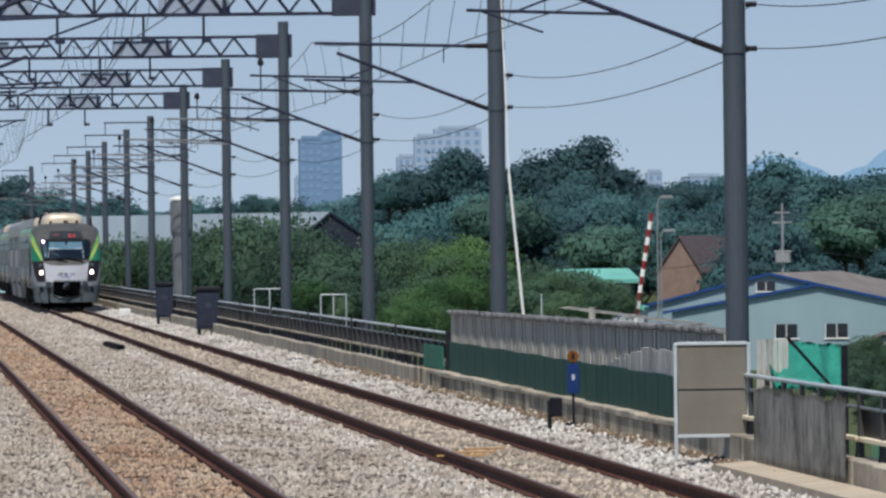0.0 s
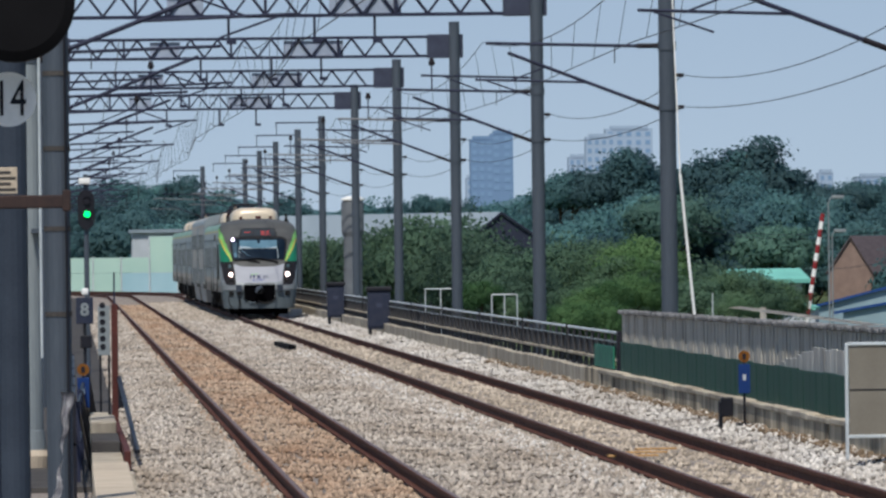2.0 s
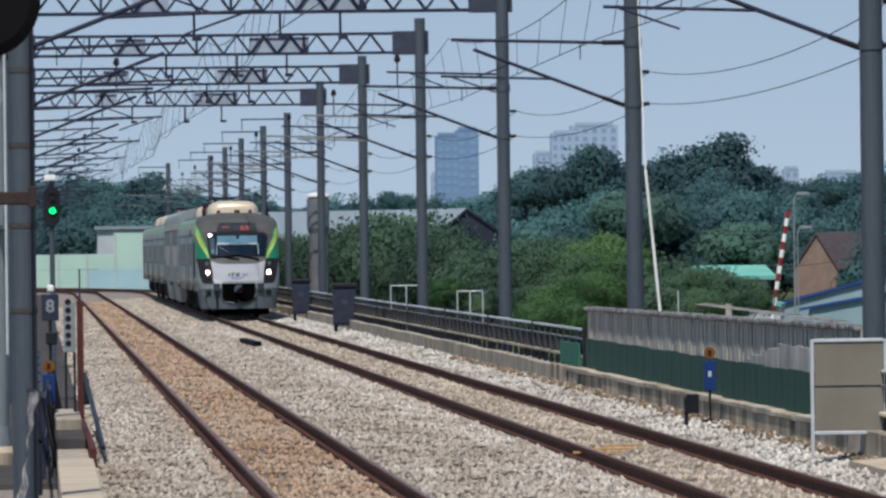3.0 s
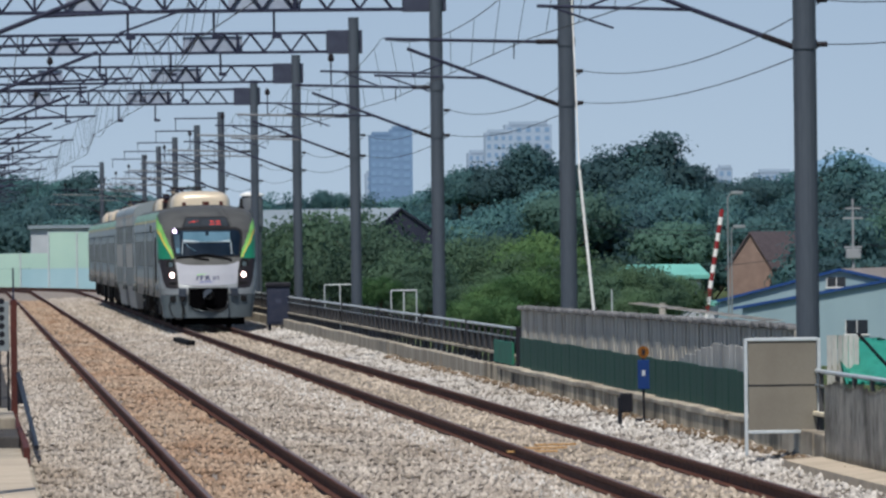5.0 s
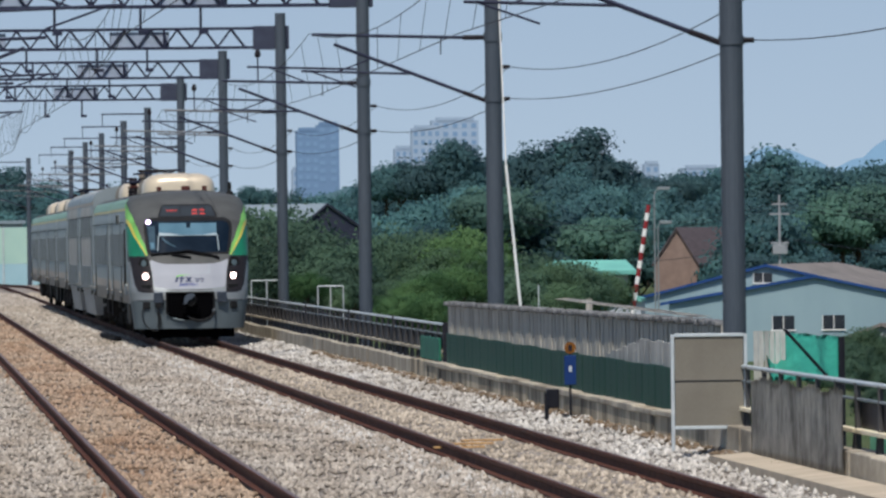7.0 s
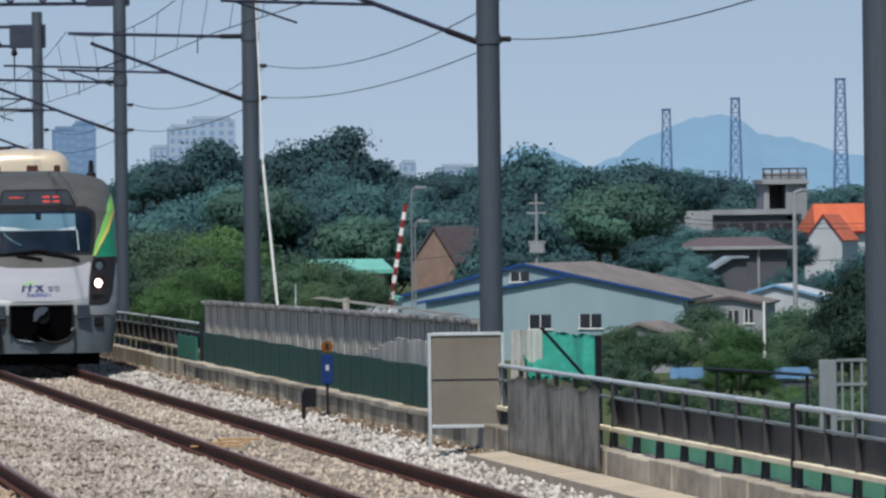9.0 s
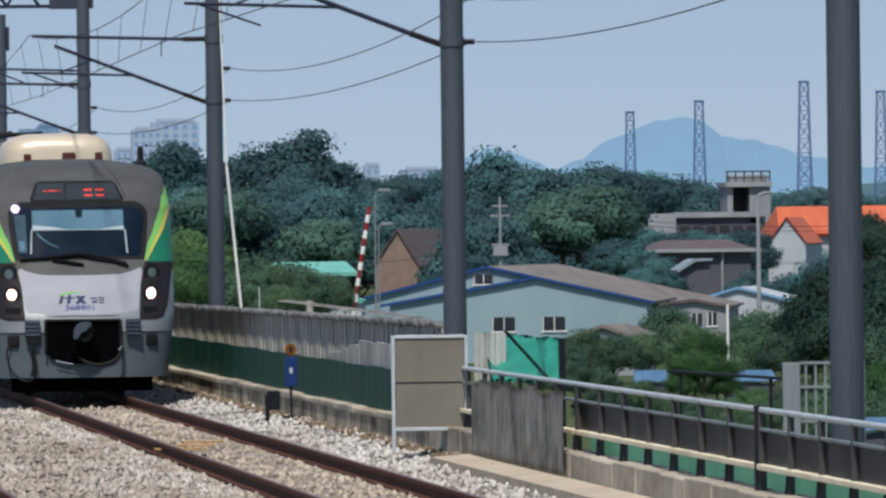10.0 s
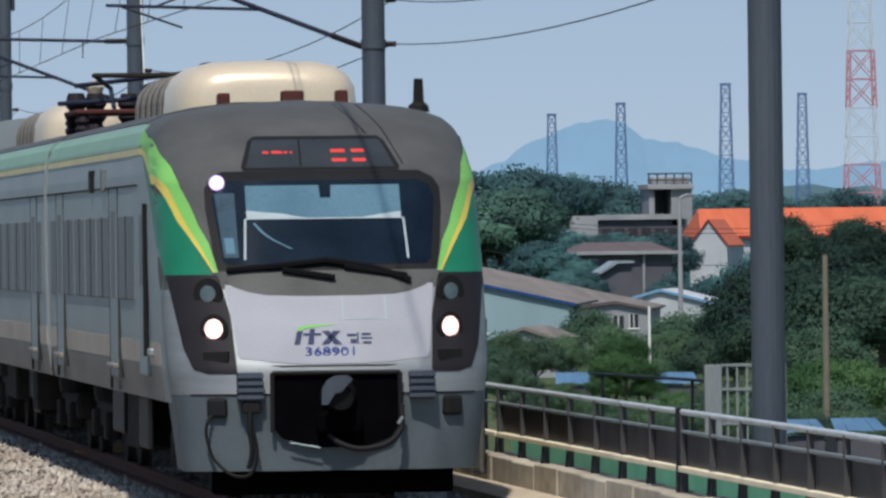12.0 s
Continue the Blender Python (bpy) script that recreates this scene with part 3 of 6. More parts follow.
# ---- near end of the platform: signs, signal, posts ----
b = empty("stop_sign_pole", pose(-0.44, 52, 0), "dark pole carrying a round white number sign", "sign")
part("pole", rod((-0.04, 0.06, -0.5), (-0.04, 0.06, 4.2), 0.05, 12), TRUSS, b)
part("disc", moved(lathe([(0.165, -0.008), (0.165, 0.008)], 40, "Y"), pose(0.085, 0, 3.45)), WHITE, b)
lettered("numeral", "14", 0.31, pose(0.092, -0.012, 3.445, 90), DARK, b).scale = (0.66, 1, 1)
# hood depth is made up: drawn out to cast shade on the disc
part("round_hood", moved(lathe([(0.2, -0.1), (0.36, -0.02), (0.36, 0.27), (0.30, 0.30)], 40, "Y"), pose(0.13, 0, 4.03)), BLACK, b, "large round black hood")
plate = part("lower_plate", box(-0.06, 0.13, -0.02, 0.0, 2.88, 3.04, 0.004), PAVE, b)
for k in range(4):
    part("text_bar", box(-0.05, 0.12 - 0.03 * (k % 2), -0.024, -0.021, 2.90 + 0.034 * k, 2.915 + 0.034 * k), GRIT, plate)
part("cross_bar", box(-0.04, 0.44, -0.08, -0.03, 2.79, 2.87, 0.01), RUSTBAR, b, "rusty flat cross bar")
part("bar_end", box(0.40, 0.45, -0.09, -0.02, 2.77, 2.90, 0.01), RUSTBAR, b)

b = empty("colour_light_signal", pose(0.37, 190, -0.2), "black colour-light signal on a post, showing green", "signal")
part("post", rod((0, 0.1, 0), (0, 0.1, 4.5), 0.06, 10), STEEL, b)
part("backplate", moved(prism([(0.19 * math.cos(k * math.pi / 12), 0.24 * math.sin(k * math.pi / 12) + (0.2 if k <= 12 else -0.2)) for k in range(25)][:-1], -0.03, 0.03), pose(0, 0, 3.72)), DARK, b)
for z, m in ((3.9, DARK), (3.62, material("green_lamp", (0.0, 0.8, 0.14), (0.0, 0.8, 0.14), emit=2.5))):
    part("lens", moved(lathe([(0.07, -0.02), (0.07, 0.02)], 16, "Y"), pose(0.02, -0.06, z)), m, b)
part("hood", moved(lathe([(0.1, -0.14), (0.085, 0.0)], 16, "Y"), pose(0.02, -0.03, 3.92)), DARK, b)
part("cap", box(-0.16, 0.1, -0.05, 0.2, 4.28, 4.42, 0.03), WHITE, b)

b = empty("car_number_sign", pose(0.245, 150, -0.2), "navy sign board with a white figure eight", "sign")
part("post", rod((0, 0.04, 0), (0, 0.04, 1.9), 0.03, 10), DARK, b)
part("board", box(-0.15, 0.15, -0.01, 0.02, 1.52, 1.98, 0.01), NAVY, b)
lettered("numeral", "8", 0.30, pose(0, -0.016, 1.76, 90), STEELPALE, b)
part("box", box(-0.08, 0.12, -0.03, 0.05, 1.1, 1.32, 0.02), DARK, b)
part("top_lamp", box(-0.05, 0.07, -0.04, 0.05, 2.02, 2.14, 0.03), WHITE, b)

b = empty("perforated_target", pose(0.5, 130, -0.2), "white upright board with a column of black holes", "target board")
part("board", box(-0.09, 0.09, -0.01, 0.01, 1.2, 1.95, 0.006), STEELPALE, b)
for k in range(6):
    part("hole", moved(lathe([(0.045, -0.004), (0.045, 0.004)], 14, "Y"), pose(-0.02, -0.015, 1.33 + 0.125 * k)), DARK, b)
for x in (-0.06, 0.07):
    part("leg", rod((x, 0.02, 0), (x, 0.02, 1.2), 0.018, 8), DARK, b)
b = empty("platform_end_post", pose(0.66, 130, -0.25), "red-brown steel post with a leaning black rail", "post")
part("post", box(-0.05, 0.05, -0.05, 0.05, 0, 2.02, 0.01), BROWN, b)
part("rod", rod((0, 0.1, 1.9), (0.0, 0.1, 2.5), 0.015, 6), TRUSS, b)
part("leaning_rail", rod((0.06, 0, 0.9), (0.19, -18, 0.2), 0.035, 8), DARK, b)
part("side_box", box(0.02, 0.13, -0.05, 0.1, 0.45, 0.85, 0.02), DARK, b)
b = empty("platform_steps", pose(0.2, 101, -0.25), "worn concrete steps and slab at the platform's end", "steps")
for k in range(5):
    part("step", box(0.04, 0.42 - 0.02 * k, 1.5 + 5 * k, 6.4 + 5 * k, 0, 0.3 + 0.14 * (k % 3), 0.02), GRIT if k % 2 else OLDWALL, b)
    part("rust_frame", box(0.42, 0.5, 1.5 + 5 * k, 6.2 + 5 * k, 0.0, 0.42 - 0.03 * k, 0.01), BROWN, b)
part("slab", box(0.03, 0.46, -22, 1.0, 0, 0.31, 0.02), PAVE, b, "sandy concrete slab")
part("slab_edge", box(0.465, 0.52, -22, 1.0, 0, 0.2, 0.01), CONC, b)
b = empty("walkway_railing", pose(0.03, 96, -0.2), "dark walkway railing beside the masts", "railing")
for k in range(6):
    part("post", box(-0.02, 0.02, 8 * k, 8 * k + 0.04, 0, 1.15), DARK, b)
for z in (0.6, 1.12):
    part("bar", rod((0, 0, z), (0, 40, z), 0.02, 8), DARK, b)
bm = bmesh.new()
grid = [[bm.verts.new((-0.265 + 0.19 * (j / 22) ** 0.8 + 0.014 * math.sin(j * 1.3) + 0.026 * i - 0.0024 * j * (i - 2), 84.3 + 0.02 * math.sin(i * 2.2 + j * 0.8), -0.1 + 1.27 * j / 22)) for j in range(23)] for i in range(6)]
for i in range(5):
    for j in range(22):
        bm.faces.new((grid[i][j], grid[i + 1][j], grid[i + 1][j + 1], grid[i][j + 1]))
bmesh.ops.solidify(bm, geom=bm.faces[:], thickness=0.02)
tagged(mesh_object("draped_sheet", bm, material("grey_sheeting", (0.50, 0.50, 0.53), (0.22, 0.22, 0.25), 7, 0.8), smooth=True), "crumpled grey plastic sheet hanging beside a mast", "sheet")
b = empty("bare_mast", pose(-0.12, 86, 0), "grey steel mast with clamp bands at the platform's end", "mast")
part("tube", rod((0, 0, -3.0), (0, 0, 10), 0.13, 18), STEEL, b)
for z in (1.9, 2.75, 3.55, 4.3):
    part("clamp_band", lathe([(0.137, z), (0.137, z + 0.05)], 18), GRIT, b)
part("cable", rod((0.09, -0.11, -1), (0.09, -0.11, 6), 0.014, 6), DARK, b)
b = empty("conduit", pose(-0.37, 110.5, -0.3), "thin white conduit pipe fixed to a mast", "pipe")
part("pipe", rod((0, 0, 1.5), (0, 0, 5.6), 0.018, 8), RAILING, b)
part("clip", box(-0.12, 0.02, 0.0, 1.6, 3.1, 3.16), STEEL, b)
b = empty("mast_base", pose(-0.52, 111.7, -0.3), "pale concrete collar at the foot of a mast", "footing")
part("collar", lathe([(0.22, 0.0), (0.24, 0.22), (0.19, 0.30)], 20), PAVE, b)
part("flare", lathe([(0.19, 0.30), (0.165, 0.55)], 20), STEELPALE, b)

# dark strip added to darken the ground, in place of steel clutter
fill_strip = sweep("dark_fill_strip", [(-0.9, -0.5), (0.74, -0.5), (0.74, -0.22), (-0.9, -0.24)], bend, steps(102, 560, 10), GRIT)
tagged(fill_strip, kind="structure")
b = empty("handrail", pose(0.08, 104, -0.25), "dark steel handrails along the walkway", "handrail")
for k in range(7):
    part("post", box(-0.025 + 0.03 * k, 0.02 + 0.03 * k, 6 * k, 6 * k + 0.05, 0, 1.0 + 0.05 * (k % 2)), TRUSS, b)
    part("stay", rod((0.0 + 0.03 * k, 6 * k, 0.95), (0.14 + 0.03 * k, 6 * k + 3, 0.1), 0.02, 6), DARK, b)
for z in (0.5, 0.98):
    part("bar", rod((0, 0, z), (0.2, 40, z), 0.02, 8), DARK, b)
# ---- the train: eight cars, two of them double-deck ----
SILVER = material("brushed_stainless", (0.235, 0.255, 0.265), (0.185, 0.20, 0.21), 2.0, 0.5, 0.4, stretch=(1, 0.2, 4))
SKIRTGREY = material("dusty_skirt_paint", (0.112, 0.138, 0.154), (0.085, 0.105, 0.118), 1.6, 0.5, 0.2, bump=0.05)
SIDEGREY = material("grey_car_side", (0.285, 0.322, 0.335), (0.235, 0.27, 0.283), 1.0, 0.45, 0.3, stretch=(1.280, 0.378, 1.180))
DOORGREY = material("grey_door_leaf", (0.255, 0.293, 0.307), (0.21, 0.24, 0.253), 1.0, 0.45, 0.3)
NOSEGREY = material("dark_nose_paint", (0.090, 0.092, 0.090), (0.064, 0.065, 0.064), 2.0, 0.55, bump=0.05)
NOSEWHITE = material("pale_silver_nose_panel", (0.325, 0.335, 0.37), (0.285, 0.295, 0.33), 1.5, 0.55)
LIME = material("lime_band", (0.19, 0.47, 0.12), (0.16, 0.40, 0.10), 1.5, 0.5)
LIMEDULL = material("pale_green_band", (0.21, 0.35, 0.25), (0.17, 0.29, 0.21), 1.5, 0.4)
YELLOW = material("yellow_line", (0.62, 0.50, 0.10), (0.5, 0.4, 0.08), 1.5, 0.4)
DEEPGREEN = material("deep_green_band", (0.016, 0.17, 0.10), (0.012, 0.14, 0.08), 1.5, 0.4)
BEIGEGREY = material("warm_grey_louvre", (0.24, 0.22, 0.19), (0.17, 0.155, 0.135), 2, 0.6)
BEIGE = material("dusty_beige_band", (0.46, 0.40, 0.34), (0.35, 0.30, 0.25), 1.0, 0.5)
PALESIDE = material("pale_dusty_side", (0.42, 0.41, 0.385), (0.33, 0.32, 0.30), 1.2, 0.55, stretch=(1, 0.3, 2))
DUSTYSIDE = material("brake_dusted_side", (0.25, 0.235, 0.215), (0.19, 0.17, 0.15), 1.2, 0.5, 0.2, stretch=(1, 0.3, 2))
DUSTYHATCH = material("dusty_hatch", (0.12, 0.11, 0.095), (0.08, 0.07, 0.06), 2, 0.8)
SEAM = material("dirty_panel_seam", (0.05, 0.05, 0.048), (0.03, 0.03, 0.029), 2, 0.9)
# duller, paler yellow for the car sides
YELLOWDULL = material("dull_yellow_line", (0.52, 0.47, 0.26), (0.42, 0.38, 0.22), 1.5, 0.5)
GLASS = material("dark_cab_glass", (0.004, 0.009, 0.017), (0.010, 0.018, 0.030), 1.5, 0.05)
GLASS.node_tree.nodes["Principled BSDF"].inputs["Specular IOR Level"].default_value = 0.12
# blind colour raised to carry the sky's reflection in the upper windscreen
BLIND = material("blue_grey_blind", (0.115, 0.215, 0.285), (0.07, 0.145, 0.20), 1.2, 0.8)
SIDEGLASS = material("dark_side_glass", (0.118, 0.134, 0.142), (0.152, 0.170, 0.178), 0.8, 0.5, stretch=(1.200, 1.200, 0.240))
PALE = material("pale_trim", (0.36, 0.43, 0.46), (0.29, 0.35, 0.38), 2, 0.6)
CREAM = material("cream_roof_unit", (0.66, 0.56, 0.42), (0.55, 0.46, 0.34), 0.8, 0.35, 0.15)
# brake dust, darkened further with the underfloor shade put into the colour
GRIMESHADE = material("dusty_shaded_underframe", (0.018, 0.016, 0.015), (0.04, 0.034, 0.03), 3, 0.85, bump=0.4)
# near-black, non-reflecting colour that stands for shade under the nose
SHADEBLACK = material("painted_shade_black", (0.002, 0.002, 0.0025), (0.003, 0.003, 0.0035), 3, 0.9)
SHADEBLACK.node_tree.nodes["Principled BSDF"].inputs["Specular IOR Level"].default_value = 0.0
CLUSTER = material("black_lamp_glass", (0.013, 0.012, 0.015), (0.02, 0.018, 0.021), 1.5, 0.55)
IRON = material("coupler_iron", (0.014, 0.014, 0.014), (0.007, 0.007, 0.007), 6, 0.5, 0.5, bump=0.3)
RUBBER = material("black_rubber", (0.015, 0.015, 0.016), rough=0.6)
LAMPON = material("lit_headlamp", (1.0, 0.93, 0.90), (1.0, 0.93, 0.90), emit=9.0)
# pinkish halo round the headlamps, painted as a glowing disc
LAMPHALO = material("painted_lamp_halo", (0.95, 0.55, 0.50), (0.95, 0.55, 0.50), emit=0.7)
LAMPVIOLET = material("lit_top_lamp", (0.93, 0.86, 1.0), (0.93, 0.86, 1.0), emit=9.0)
LAMPOFF = material("unlit_lamp_lens", (0.10, 0.15, 0.18), (0.06, 0.09, 0.11), 4, 0.1, coat=0.5)
LED = material("red_led", (0.42, 0.04, 0.035), (0.42, 0.04, 0.035), emit=0.7)
INK = material("navy_lettering", (0.03, 0.04, 0.10), rough=0.5)
INKBLUE = material("blue_lettering", (0.05, 0.08, 0.30), rough=0.5)

SHELL = [(1.06, 1.50), (1.3, 1.53), (1.6, 1.545), (2.2, 1.56), (2.8, 1.565), (3.2, 1.56), (3.5, 1.53), (3.62, 1.49), (3.72, 1.40), (3.80, 1.22), (3.86, 0.94), (3.90, 0.52), (3.915, 0.12)]


def half_width(z):
    zs, ws = zip(*SHELL)
    if z < 1.06:
        return 1.41 + 0.09 * (z - 0.35) / 0.71
    return float(np.interp(z, zs, ws))


def setback(z):
    """How far the middle of the nose lies behind its foremost point."""
    return float(np.interp(z, [0.30, 1.06, 1.3, 1.7, 2.05, 2.25, 3.1, 3.35, 3.5, 3.62, 3.72, 3.8, 3.86, 3.9, 3.915],
                           [0.06, 0.0, 0.05, 0.25, 0.48, 0.62, 1.12, 1.55, 1.85, 2.1, 2.4, 2.75, 3.1, 3.5, 3.9]))


def bow(z):
    """How far the corners lie behind the middle."""
    return float(np.interp(z, [0.3, 1.06, 1.7, 2.2, 2.8, 3.3, 3.6, 3.9], [0.6, 0.8, 0.85, 0.9, 1.1, 1.3, 1.4, 1.2]))


POWER = 3.0


def nose(x, z, proud=0.0):
    """The point of the nose at x, z; past the half width x runs on along the side."""
    w = half_width(z)
    over = max(0.0, abs(x) - w)
    f = min(1.0, abs(x) / w)
    y = setback(z) + bow(z) * (1 - (1 - f ** POWER) ** (1 / POWER)) + over
    out = proud * min(1.0, max(0.0, (f - 0.85) / 0.15))
    return (math.copysign(f * w + out, x), y - proud * (1 if f < 0.999 else 0), z)


def along(z, y):
    """The x that nose() wants for the place y on the side."""
    return y - setback(z) - bow(z) + half_width(z)


def nose_shell(z0, z1, rows, mat, parent, name, back=5.25):
    bm = bmesh.new()
    zs = [z0 + (z1 - z0) * i / rows for i in range(rows + 1)]
    lines = []
    for z in zs:
        w = half_width(z)
        line = [(-w, back, z)]
        for k in range(41):
            a = -math.pi / 2 + math.pi * k / 40
            f = min(1.0, abs(math.sin(a)) ** (2 / POWER))
            line.append((math.copysign(f * w, a), setback(z) + bow(z) * (1 - max(0.0, 1 - f ** POWER) ** (1 / POWER)), z))
        line.append((w, back, z))
        lines.append([bm.verts.new(p) for p in line])
    for lo, hi in zip(lines, lines[1:]):
        for i in range(len(lo) - 1):
            bm.faces.new((lo[i], lo[i + 1], hi[i + 1], hi[i]))
    if z1 > 3.9:
        bm.faces.new(lines[-1])
    return part(name, bm, mat, parent, smooth=True)


def patch(name, levels, mat, parent, proud=0.005, mirror=False, label="", fine=0.03, cols=14):
    """A panel that follows the nose: levels of (z, left x, right x) from the bottom up."""
    bm = bmesh.new()
    zs = []
    for (za, *_), (zb, *_) in zip(levels, levels[1:]):
        n = max(1, round((zb - za) / fine))
        zs += [za + (zb - za) * i / n for i in range(n)]
    zs.append(levels[-1][0])
    lz = [q[0] for q in levels]
    lines = []
    for z in zs:
        a, b = np.interp(z, lz, [q[1] for q in levels]), np.interp(z, lz, [q[2] for q in levels])
        if mirror:
            a, b = -b, -a
        lines.append([bm.verts.new(nose(a + (b - a) * k / cols, z, proud)) for k in range(cols + 1)])
    for lo, hi in zip(lines, lines[1:]):
        for i in range(cols):
            bm.faces.new((lo[i], lo[i + 1], hi[i + 1], hi[i]))
    return part(name, bm, mat, parent, label, smooth=True)


def shell_body(y0, y1, mat, parent, lift=0.0, low=1.06):
    prof = [(half_width(z), z + lift * max(0.0, (z - 1.06) / 2.86)) for z, _ in SHELL]
    ring = [(w, z) for w, z in prof] + [(-w, z) for w, z in prof[::-1]]
    if low < 1.0:
        ring = [(half_width(low), low)] + ring + [(-half_width(low), low)]
    return part("body", prism(ring, y0, y1), mat, parent)


def roof_unit(y, parent, z=3.84, length=2.7):
    """A rounded pod: every cross-section and both ends are soft."""
    bm = bmesh.new()
    nu, nv = 28, 20
    soft = lambda c, p: math.copysign(abs(c) ** p, c)
    rings = []
    for i in range(1, nu):
        a = -math.pi / 2 + math.pi * i / nu
        reach, girth = soft(math.sin(a), 0.45), abs(math.cos(a)) ** 0.35
        rings.append([bm.verts.new((0.97 * girth * soft(math.cos(q), 0.5), y + length / 2 * (1 + reach), z + 0.56 * girth * soft(math.sin(q), 0.62)))
                      for q in (2 * math.pi * j / nv for j in range(nv))])
    for lo, hi in zip(rings, rings[1:]):
        for j in range(nv):
            bm.faces.new((lo[j], lo[(j + 1) % nv], hi[(j + 1) % nv], hi[j]))
    bm.faces.new(rings[0][::-1])
    bm.faces.new(rings[-1])
    unit = part("roof_unit", bm, CREAM, parent, "cream rounded air-conditioning unit", smooth=True)
    ring = [(0.95 * soft(math.cos(q), 0.5), z + 0.52 * soft(math.sin(q), 0.62)) for q in (math.pi * k / 18 for k in range(19))]
    for j in range(5):
        yy = y + length - 0.15 + 0.86 * j
        part("grille_fin", prism(ring, yy, yy + 0.44), BEIGEGREY, unit)
    # nearly flush dark rings paint the shade of the slots between fins
    core = [(x * 0.985, z + (q - z) * 0.98) for x, q in ring]
    part("painted_slot_shade", prism(core, y + length - 0.3, y + length + 3.7), GRIMESHADE, unit)
    part("top_hatch", box(-0.6, 0.15, y + 0.9, y + 1.7, z + 0.50, z + 0.545, 0.015), RUBBER, unit)
    return unit


def bogie(y, parent):
    ob = part("bogie", box(-1.12, 1.12, y - 1.5, y + 1.5, 0.42, 0.72, 0.05), GRIMESHADE, parent)
    for dy in (-1.05, 1.05):
        for s in (-1, 1):
            part("wheel", moved(lathe([(0.25, -0.065), (0.43, -0.06), (0.43, 0.03), (0.455, 0.05), (0.455, 0.065), (0.25, 0.065)], 24, "X"), pose(s * 0.755, y + dy, 0.435)), GRIMESHADE, ob)
            part("axle_box", box(s * 1.02, s * 1.2, y + dy - 0.2, y + dy + 0.2, 0.3, 0.62, 0.04), GRIMESHADE, ob)
    for s in (-1, 1):
        part("air_spring", moved(lathe([(0.28, 0.0), (0.3, 0.12), (0.28, 0.26)], 16), pose(s * 0.95, y, 0.72)), RUBBER, ob)
    return ob


def side_fittings(ob, y0, y1, doors, lift=0.0, bands=None):
    """Bands, windows, doors on both sides of a car."""
    for s in (-1, 1):
        strips = [("roof_band", 3.465, 3.70, LIMEDULL if lift == 0 else SIDEGREY, 0.012), ("yellow_line", 3.39, 3.46, YELLOWDULL if lift == 0 else BEIGE, 0.010), ("skirt_band", 1.32, 1.54, BEIGE, 0.008)]
        if lift == 0:
            strips.append(("lower_side", 0.97, 1.315, DUSTYSIDE, 0.006))
        for nm, za, zb, m, out in strips:
            zz = [za + (zb - za) * q / 6 for q in range(7)]
            up = lambda z: z + lift * (z - 1.06) / 2.86
            pts = [(s * (half_width(z) + out), up(z)) for z in zz] + [(s * (half_width(z) - 0.05), up(z)) for z in zz[::-1]]
            part(nm, prism(pts, (bands or y0) if za > 3 else 1.75 if bands else y0, y1), m, ob)
        spans, last = [], y0 + 0.55
        for d in doors:
            if d - 0.75 > last:
                spans.append((last, d - 0.75))
            last = d + 0.75
        spans.append((last, y1 - 0.7))
        decks = [(1.94, 2.79)] if lift == 0 else [(2.75, 3.4), (1.15, 1.85)]
        for lo, hi in decks:
            for p, q in spans:
                if q - p < 0.7:
                    continue
                band = part("window_band", box(s * 1.50, s * 1.572, p, q, lo, hi, 0.012), SIDEGLASS, ob, "dark ribbon of windows")
                n = max(1, round((q - p) / 0.95))
                for i in range(1, n):
                    yy = p + (q - p) * i / n
                    part("window_divider", box(s * 1.568, s * 1.576, yy - 0.05, yy + 0.05, lo, hi), SEAM if i % 2 else SIDEGREY, band)
        for d in doors:
            door = part("side_door", box(s * 1.50, s * 1.568, d - 0.62, d + 0.62, 1.12, 3.05, 0.02), DOORGREY, ob, "plug door of pale metal")
            part("door_window", box(s * 1.566, s * 1.574, d - 0.3, d + 0.3, 1.95, 2.85, 0.002), SIDEGLASS, door)
            part("door_step", box(s * 1.46, s * 1.62, d - 0.55, d + 0.55, 1.22, 1.27, 0.01), DUSTYSIDE, door)
            for e in (-0.66, 0.66):
                part("door_seam", box(s * 1.54, s * 1.5695, d + e - 0.035, d + e + 0.035, 1.0, 3.1), SEAM, door)
        part("rain_gutter", box(s * 1.53, s * 1.576, y0, y1, 3.08 + lift * 0.7, 3.10 + lift * 0.7), SEAM, ob)


def underframe(ob, y0, y1, seed):
    rnd = random.Random(seed)
    y = y0
    while y < y1 - 0.8:
        n = rnd.uniform(0.7, 2.0)
        s = rnd.choice((1.18, 1.28, 1.34))
        part("equipment_case", box(-s, s, y, min(y + n, y1), rnd.uniform(0.36, 0.55), 1.06, 0.03), rnd.choice((GRIMESHADE, GRIMESHADE, IRON)), ob)
        y += n + rnd.uniform(0.08, 0.3)


CAR = 20.0


